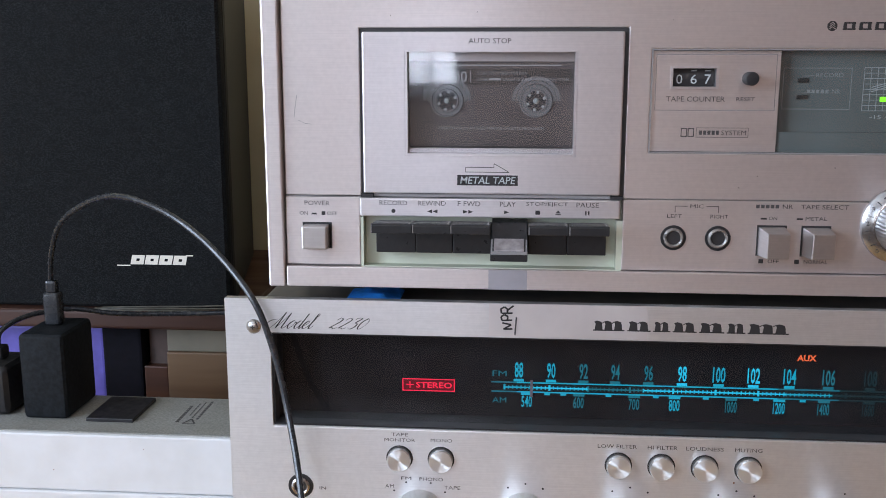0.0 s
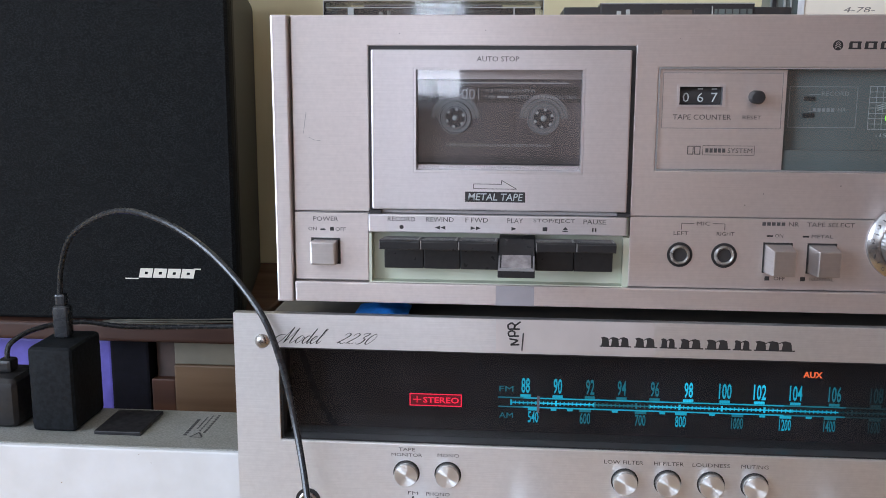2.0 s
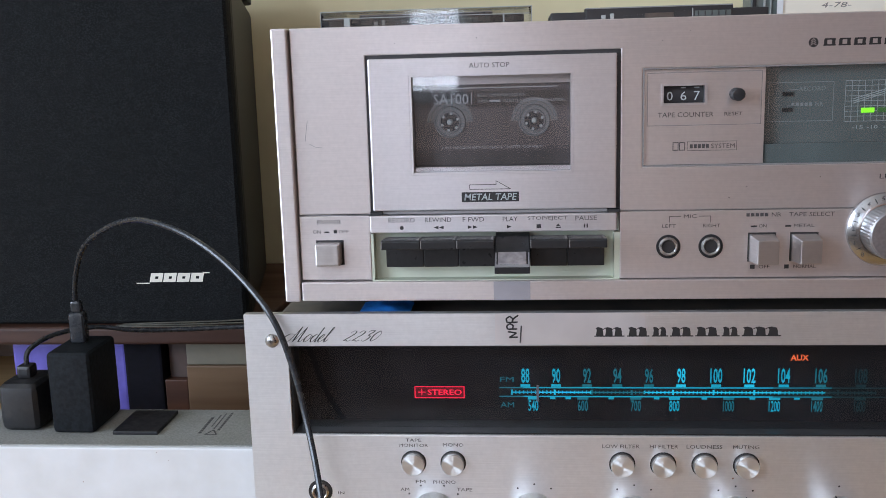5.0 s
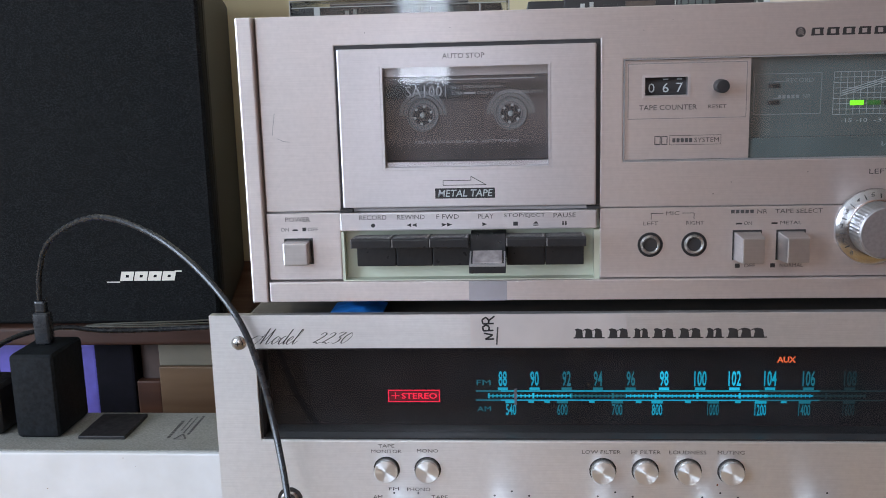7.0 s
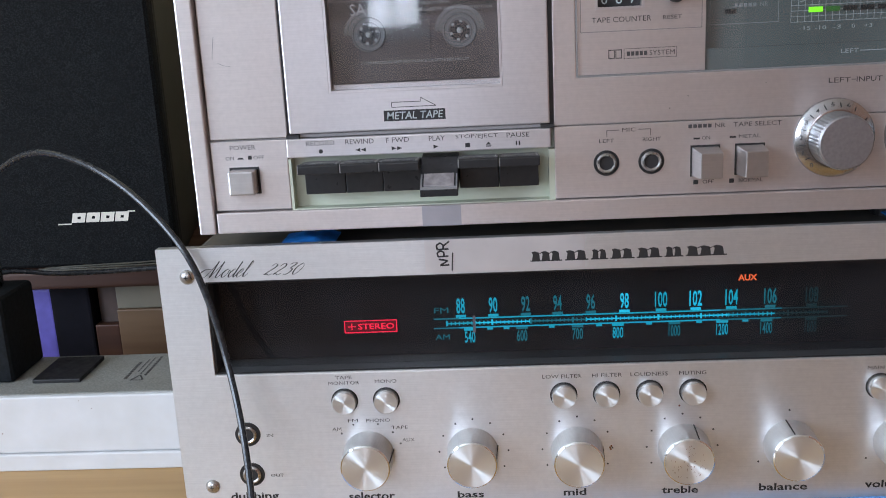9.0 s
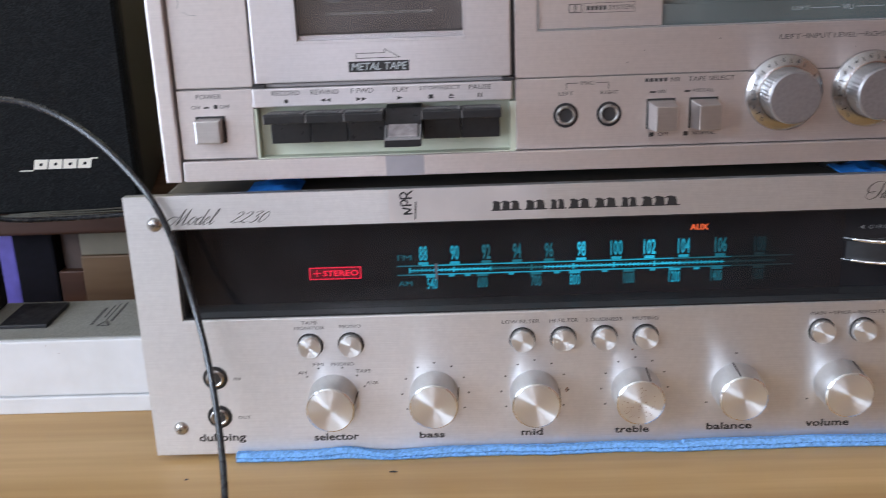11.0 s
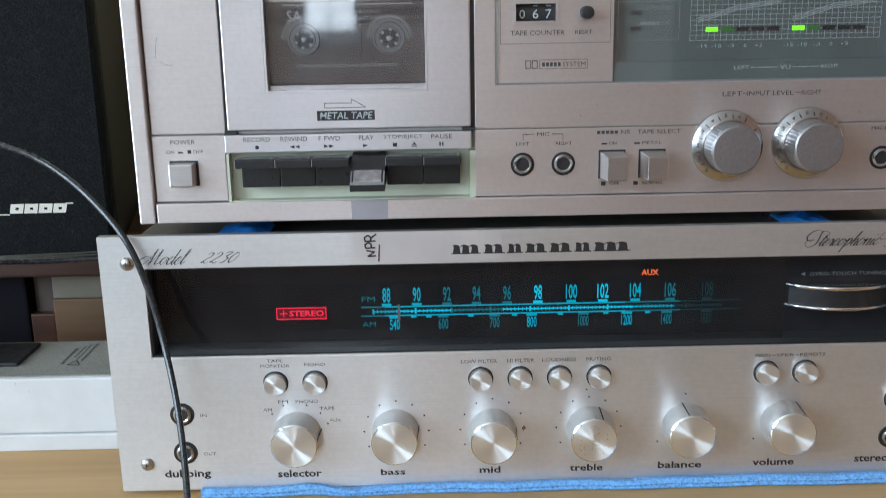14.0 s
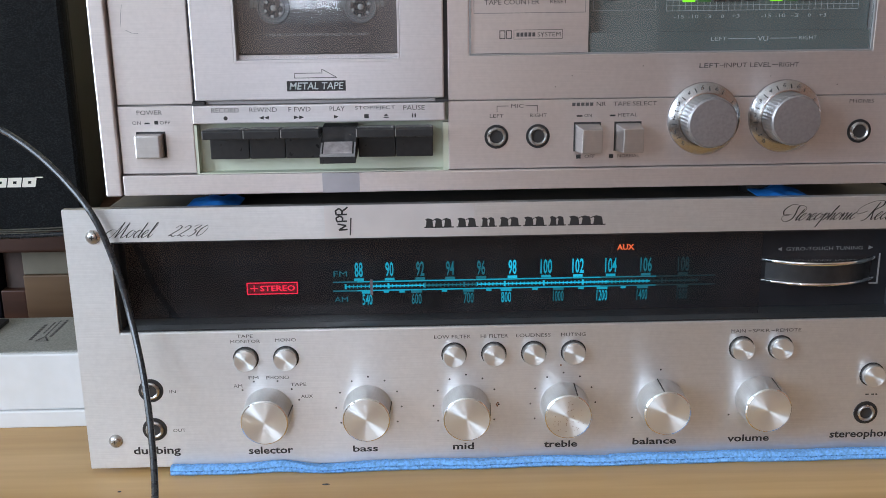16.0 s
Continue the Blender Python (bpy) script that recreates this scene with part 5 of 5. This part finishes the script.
def speaker(side):
    """A black bookshelf speaker whose cabinet narrows to the back; side -1: left, 1: right."""
    x0, x1 = sorted((side * 0.275, side * 0.655))
    top = 0.318
    ob = thing("loudspeaker", ((x0 + x1) / 2, 0.26, 0.079), "black cloth-fronted bookshelf loudspeaker on a wooden riser", "loudspeaker", "pair of loudspeakers")
    bm = box(x0, x1, 0.20, 0.37, 0.079, top, 0.004)
    for v in bm.verts:
        f = (v.co.y - 0.20) / 0.17
        v.co.x += f * 0.034 * (1 if v.co.x < (x0 + x1) / 2 else -1)
        if v.co.z > 0.2:
            v.co.z -= f * 0.016
    part("cabinet", bm, CABINET, ob, "black cabinet")
    bm = box(x0 + 0.001, x1 - 0.001, 0.20, 0.372, 0.322, 0.342, 0.002)
    for v in bm.verts:
        f = (v.co.y - 0.20) / 0.172
        v.co.x += f * 0.0325 * (1 if v.co.x < (x0 + x1) / 2 else -1)
        v.co.z -= f * 0.0135
    part("top_cap", bm, CABINET, ob, "black moulded top cap")
    bm = box(x0 + 0.004, x1 - 0.004, 0.205, 0.366, 0.300, 0.326)
    for v in bm.verts:
        f = (v.co.y - 0.205) / 0.161
        v.co.x += f * 0.036 * (1 if v.co.x < (x0 + x1) / 2 else -1)
        v.co.z -= f * 0.0135
    part("cap_neck", bm, CABINET, ob)
    part("grille", box(x0 + 0.0005, x1 - 0.0005, 0.188, 0.2, 0.0795, 0.3405, 0.005, segs=3), GRILLE, ob, "black woven grille cloth", smooth=True)
    lx = -0.353 if side < 0 else 0.312
    bm = bmesh.new()
    y, s = 0.1879, 0.25
    for k in range(4):
        q = lx + 0.0095 + k * 0.0098
        for w0, w1, z0, z1 in ((0, 0.0090, 0.1105, 0.1128), (0, 0.0090, 0.1146, 0.1170), (0, 0.0036, 0.1128, 0.1146), (0.0058, 0.0090, 0.1128, 0.1146)):
            flat([(q + w0 + s * (z0 - 0.1105), z0), (q + w1 + s * (z0 - 0.1105), z0), (q + w1 + s * (z1 - 0.1105), z1), (q + w0 + s * (z1 - 0.1105), z1)], y, 0.0004, bm)
    rect(lx, lx + 0.0095, 0.1093, 0.1101, y, bm, 0.0004)
    rect(lx + 0.0485, lx + 0.0535, 0.1166, 0.1175, y, bm, 0.0004)
    part("badge", bm, LOGO, ob, "pale slanted maker's badge")


speaker(-1)
speaker(1)

for side, label in ((-1, "dark reddish wooden riser holding up a loudspeaker"), (1, "dark brown wooden riser holding up a loudspeaker")):
    x0, x1 = sorted((side * 0.265, side * 0.70))
    ob = thing("speaker_riser", ((x0 + x1) / 2, 0.28, TABLE), label, "riser", "speaker risers")
    part("board", box(x0, x1, 0.182, 0.40, 0.066, 0.079, 0.0025, segs=3), DARKWOOD, ob, "rounded reddish board")
    part("back", box(x0, x1, 0.38, 0.40, TABLE, 0.065), BROWNWOOD, ob)
    part("end", box(side * 0.70 - 0.015 * (side > 0), side * 0.70 + 0.015 * (side < 0), 0.2, 0.38, TABLE, 0.065), BROWNWOOD, ob)
    inner = side * 0.265
    part("end", box(min(inner, inner + side * 0.015), max(inner, inner + side * 0.015), 0.24, 0.38, TABLE, 0.065), BROWNWOOD, ob)

# left cubby
tagged(part("carton", box(-0.3258, -0.245, 0.200, 0.235, 0.0455, 0.0635, 0.0008), CREAMBOX), "cream cardboard carton lying under the riser", "carton")
tagged(part("wooden_block", box(-0.3258, -0.245, 0.198, 0.24, TABLE, 0.0453, 0.001), BLOCKWOOD), "brown wooden block under the carton", "block")
tagged(part("wooden_block", box(-0.3435, -0.3262, 0.200, 0.24, TABLE, 0.034, 0.001), DARKWOOD), "dark reddish wooden block under a dull carton", "block")
tagged(part("carton", box(-0.3412, -0.3262, 0.206, 0.238, 0.034, 0.0635, 0.0006), DULLCARTON), "dull brown carton standing on the dark block", "carton")
tagged(part("black_box", box(-0.3725, -0.344, 0.199, 0.25, TABLE, 0.0648, 0.002), BLACKVIOLET), "dark plastic box under the riser", "box")
tagged(part("violet_folder", box(-0.46, -0.3735, 0.204, 0.214, TABLE, 0.0605, 0.002), PURPLE), "violet plastic folder standing under the riser", "folder")
# right cubby
tagged(part("wooden_crate", box(0.285, 0.68, 0.283, 0.36, 0.018, 0.0645, 0.001), BROWNWOOD), "brown wooden crate under the riser", "crate")
tagged(part("plank", box(0.285, 0.68, 0.281, 0.36, 0.0100, 0.0178, 0.001), DARKWOOD), "thin dark plank under the crate", "plank")
tagged(part("blue_mat", box(0.285, 0.68, 0.279, 0.36, TABLE, 0.0098, 0.001), vary(material("dark_blue_felt", (0.03, 0.04, 0.10), 0.9), 200, amount=0.4)), "dark blue felt block under the plank", "felt")

# power centre
pc = thing("power_centre", (-0.38, 0.09, TABLE), "white metal power centre with a grey speckled top", "power strip")
part("body", box(-0.56, -0.222, 0.058, 0.1205, TABLE + 0.0105, 0.0405, 0.0012), WHITEMETAL, pc, "white enamelled body")
part("base_lip", box(-0.56, -0.222, 0.0565, 0.1205, TABLE, TABLE + 0.0102, 0.001), WHITEMETAL, pc)
part("top_plate", box(-0.558, -0.2225, 0.0605, 0.119, 0.0402, 0.0413), GREYTOP, pc, "grey speckled top")
part("socket_cover", box(-0.3292, -0.301, 0.0755, 0.1118, 0.0413, 0.0436, 0.0005), BLACK, pc, "black square socket cover")
for x, y, n, w in ((-0.2762, 0.079, 8, 0.0019), (-0.2722, 0.090, 6, 0.0008), (-0.2695, 0.086, 8, 0.0008), (-0.2660, 0.084, 9, 0.0015)):
    for k in range(n):
        part("printed_line", box(x - w / 2, x + w / 2, y + k * 0.0034, y + k * 0.0034 + 0.0023, 0.0413, 0.04145), GREYINK, pc)
bm = bmesh.new()
tri = [Vector((-0.2722, 0.0765, 0.0415)), Vector((-0.2650, 0.0765, 0.0415)), Vector((-0.2690, 0.0840, 0.0415))]
for a, b in zip(tri, tri[1:] + tri[:1]):
    n = Vector((-(b - a).y, (b - a).x, 0)).normalized() * 0.0005
    bm.faces.new([bm.verts.new(v) for v in (a - n, b - n, b + n, a + n)])
part("printed_triangle", bm, GREYINK, pc)
random.seed(8)
for k in range(5):
    x, z = -0.25 - random.random() * 0.2, random.uniform(0.002, 0.039)
    part("speck", disc(x, z, random.uniform(0.0002, 0.0005), 0.058, n=7), RUST, pc)

ch = thing("phone_charger", (-0.354, 0.097, 0.0413), "black plug-in phone charger in the power centre", "charger")
part("body", box(-0.3675, -0.3405, 0.077, 0.117, 0.0413, 0.0925, 0.0035, segs=3), CHARGER, ch, smooth=True)
part("plug_body", box(-0.3605, -0.3505, 0.096, 0.104, 0.0925, 0.1125, 0.0025, segs=3), RUBBER, ch, "moulded cable plug", smooth=True)
part("plug_collar", box(-0.3587, -0.3523, 0.0972, 0.1028, 0.1122, 0.1195, 0.0015), RUBBER, ch)
tube([(-0.3562, 0.1, 0.119), (-0.3485, 0.089, 0.139), (-0.330, 0.0685, 0.1615), (-0.2940, 0.0429, 0.1782), (-0.2622, 0.0257, 0.1762), (-0.2319, 0.0100, 0.1624), (-0.2055, -0.0050, 0.139), (-0.1942, -0.009, 0.113), (-0.187, -0.015, 0.086), (-0.179, -0.030, 0.060), (-0.1722, -0.050, 0.036), (-0.167, -0.073, 0.015), (-0.1655, -0.098, 0.001), (-0.167, -0.12, -0.0022), (-0.171, -0.155, -0.0022)], 0.0016, ch, RUBBER, "cable", "thin black charging cable")

pg = thing("power_plug", (-0.40, 0.1, 0.0413), "black mains plug with its lead in the power centre", "plug")
part("body", box(-0.402, -0.377, 0.079, 0.112, 0.0413, 0.072, 0.006, segs=3), BLACK, pg, smooth=True)
part("collar", box(-0.394, -0.385, 0.09, 0.1, 0.072, 0.08, 0.002), BLACK, pg)
tube([(-0.3895, 0.095, 0.078), (-0.3885, 0.098, 0.088), (-0.380, 0.115, 0.093), (-0.362, 0.135, 0.0925), (-0.34, 0.15, 0.086), (-0.31, 0.168, 0.0815), (-0.27, 0.176, 0.0812), (-0.24, 0.182, 0.0812)], 0.0016, pg, RUBBER, "lead")
for k in range(3):
    z, y = 0.0806, 0.179 + 0.0025 * k
    lead = thing("speaker_lead", (-0.31, y, z), "thin black speaker lead lying on the riser", "cable", "leads on the riser")
    tube([(-0.372 + 0.004 * k, y, z + 0.0), (-0.34, y - 0.0015, z + 0.0002 + 0.0006 * k), (-0.30, y, z + 0.001 * k), (-0.265, y + 0.002, z + 0.0014 * k), (-0.235, y + 0.004, z)], 0.0006, lead, WIRE, "wire")

loop = thing("coiled_cable", (0.25, 0.0, TABLE), "black cable curled on the sideboard", "cable")
tube([(0.30, -0.085, TABLE + 0.002), (0.258, -0.055, TABLE + 0.002), (0.232, -0.032, TABLE + 0.002), (0.225, -0.012, TABLE + 0.002), (0.232, 0.003, TABLE + 0.002), (0.25, 0.012, TABLE + 0.002), (0.29, 0.008, TABLE + 0.002), (0.34, 0.018, TABLE + 0.002)], 0.002, loop, RUBBER, "cable")
for x, y, w in ((-0.097, -0.0175, 0.0042), (-0.2, -0.02, 0.002), (0.05, -0.05, 0.002)):
    bm = bmesh.new()
    bmesh.ops.create_circle(bm, cap_ends=True, segments=12, radius=1.0)
    for v in bm.verts:
        v.co = Vector((x + v.co.x * w * 0.5, y + v.co.y * 0.0008, TABLE + 0.0002))
    part("knot_mark", bm, INK, table, "small dark dent")

# ---- on top of the deck ----
TOP = 0.2697


def cassette(name, x0, y, z, label, mat):
    ob = thing(name, (x0 + 0.051, y, z), label, "cassette", "cassettes on the deck")
    part("shell", box(x0, x0 + 0.1023, y, y + 0.0638, z + 0.0016, z + 0.0103, 0.0006), mat, ob)
    part("head_ridge", box(x0 + 0.0165, x0 + 0.0858, y - 0.0003, y + 0.0145, z, z + 0.0122, 0.0006), mat, ob, "raised tape-head ridge")
    for a, b, c, d, m in ((0.0240, 0.0260, 3.4, 8.6, FROST), (0.0282, 0.0300, 3.0, 9.2, FROST), (0.0345, 0.0390, 2.6, 8.0, INK), (0.0410, 0.0435, 2.6, 8.4, INK), (0.0446, 0.0580, 2.4, 9.0, BROWNTAPE), (0.0590, 0.0660, 2.2, 9.6, INK), (0.0667, 0.0672, 2.0, 10.6, FROST), (0.0680, 0.0848, 2.6, 9.4, GREENGREY)):
        part("head_opening", box(x0 + a, x0 + b, y - 0.0006, y, z + c * 0.001, z + d * 0.001, 0.0001), m, ob)
    for k in range(5):
        part("rib", box(x0 + 0.0692 + k * 0.0032, x0 + 0.0697 + k * 0.0032, y - 0.0009, y - 0.0005, z + 0.0028, z + 0.0092), BLACKSHELL, ob)
    part("top_edge", box(x0 + 0.0167, x0 + 0.0856, y - 0.0006, y - 0.0003, z + 0.0116, z + 0.0121), EDGEGREY, ob, "pale edge, wear and highlight in one colour")
    part("joint_line", rect(x0, x0 + 0.0165, z + 0.0058, z + 0.0062, y), INK, ob)
    return ob


cassette("compact_cassette", -0.0648, 0.020, TOP, "black bare cassette lying on the deck", BLACKSHELL)
cassette("compact_cassette", -0.180, 0.054, TOP + 0.0016, "dark cassette inside a clear case", BLACKSHELL)
cc = thing("cassette_case", (-0.128, 0.085, TOP), "clear plastic cassette case lying on the deck", "cassette case")
part("base", box(-0.1832, -0.0738, 0.05, 0.12, TOP, TOP + 0.0012), CLEARCASE, cc)
part("lid", box(-0.1832, -0.0738, 0.05, 0.12, TOP + 0.0145, TOP + 0.0157), CLEARCASE, cc)
part("front_wall", box(-0.1832, -0.0738, 0.05, 0.0512, TOP + 0.0012, TOP + 0.0145), CLEARCASE, cc)
part("end_wall", box(-0.1832, -0.182, 0.0512, 0.12, TOP + 0.0012, TOP + 0.0145), CLEARCASE, cc)
part("end_wall", box(-0.075, -0.0738, 0.0512, 0.12, TOP + 0.0012, TOP + 0.0145), CLEARCASE, cc)
bm = frame_line(-0.1834, -0.0736, TOP, TOP + 0.0157, 0.0004, 0.0499)
part("edge", bm, FROST, cc, "frosted plastic edge")
part("lid_seam", rect(-0.182, -0.075, TOP + 0.0118, TOP + 0.0122, 0.0498), FROST, cc)
for k, (a, b) in enumerate(((-0.171, -0.168), (-0.150, -0.146), (-0.118, -0.1172), (-0.101, -0.0985), (-0.0885, -0.0877))):
    part("case_rib", rect(a, b, TOP + 0.0015, TOP + 0.0118, 0.0498), CLEARCASE if k % 2 else FROST, cc)

cd = thing("card", (0.12, 0.10, TOP), "white handwritten card leaning on the deck top", "card")
part("sheet", box(0.0612, 0.19, 0.10, 0.1008, TOP, TOP + 0.125), CARD, cd)
part("folded_edge", box(0.0608, 0.064, 0.0992, 0.1, TOP, TOP + 0.125), WHITEMETAL, cd)
words("4-78-", 8.45 * C, 10.05 * C, 28.17 * C, 28.45 * C, 0.1, PENCIL, cd, "handwriting", shear=0.2)
pcs = thing("plastic_case", (0.055, 0.11, TOP), "grey-green plastic case standing behind the card", "case")
part("shell", box(0.0475, 0.12, 0.1045, 0.125, TOP, TOP + 0.12, 0.001), GREENGREY, pcs)
for a, b in ((0.0485, 0.0505), (0.0545, 0.0555), (0.0580, 0.0587)):
    part("rib", box(a, b, 0.1035, 0.1045, TOP, TOP + 0.118), (BLACK if a < 0.05 else FROST), pcs)
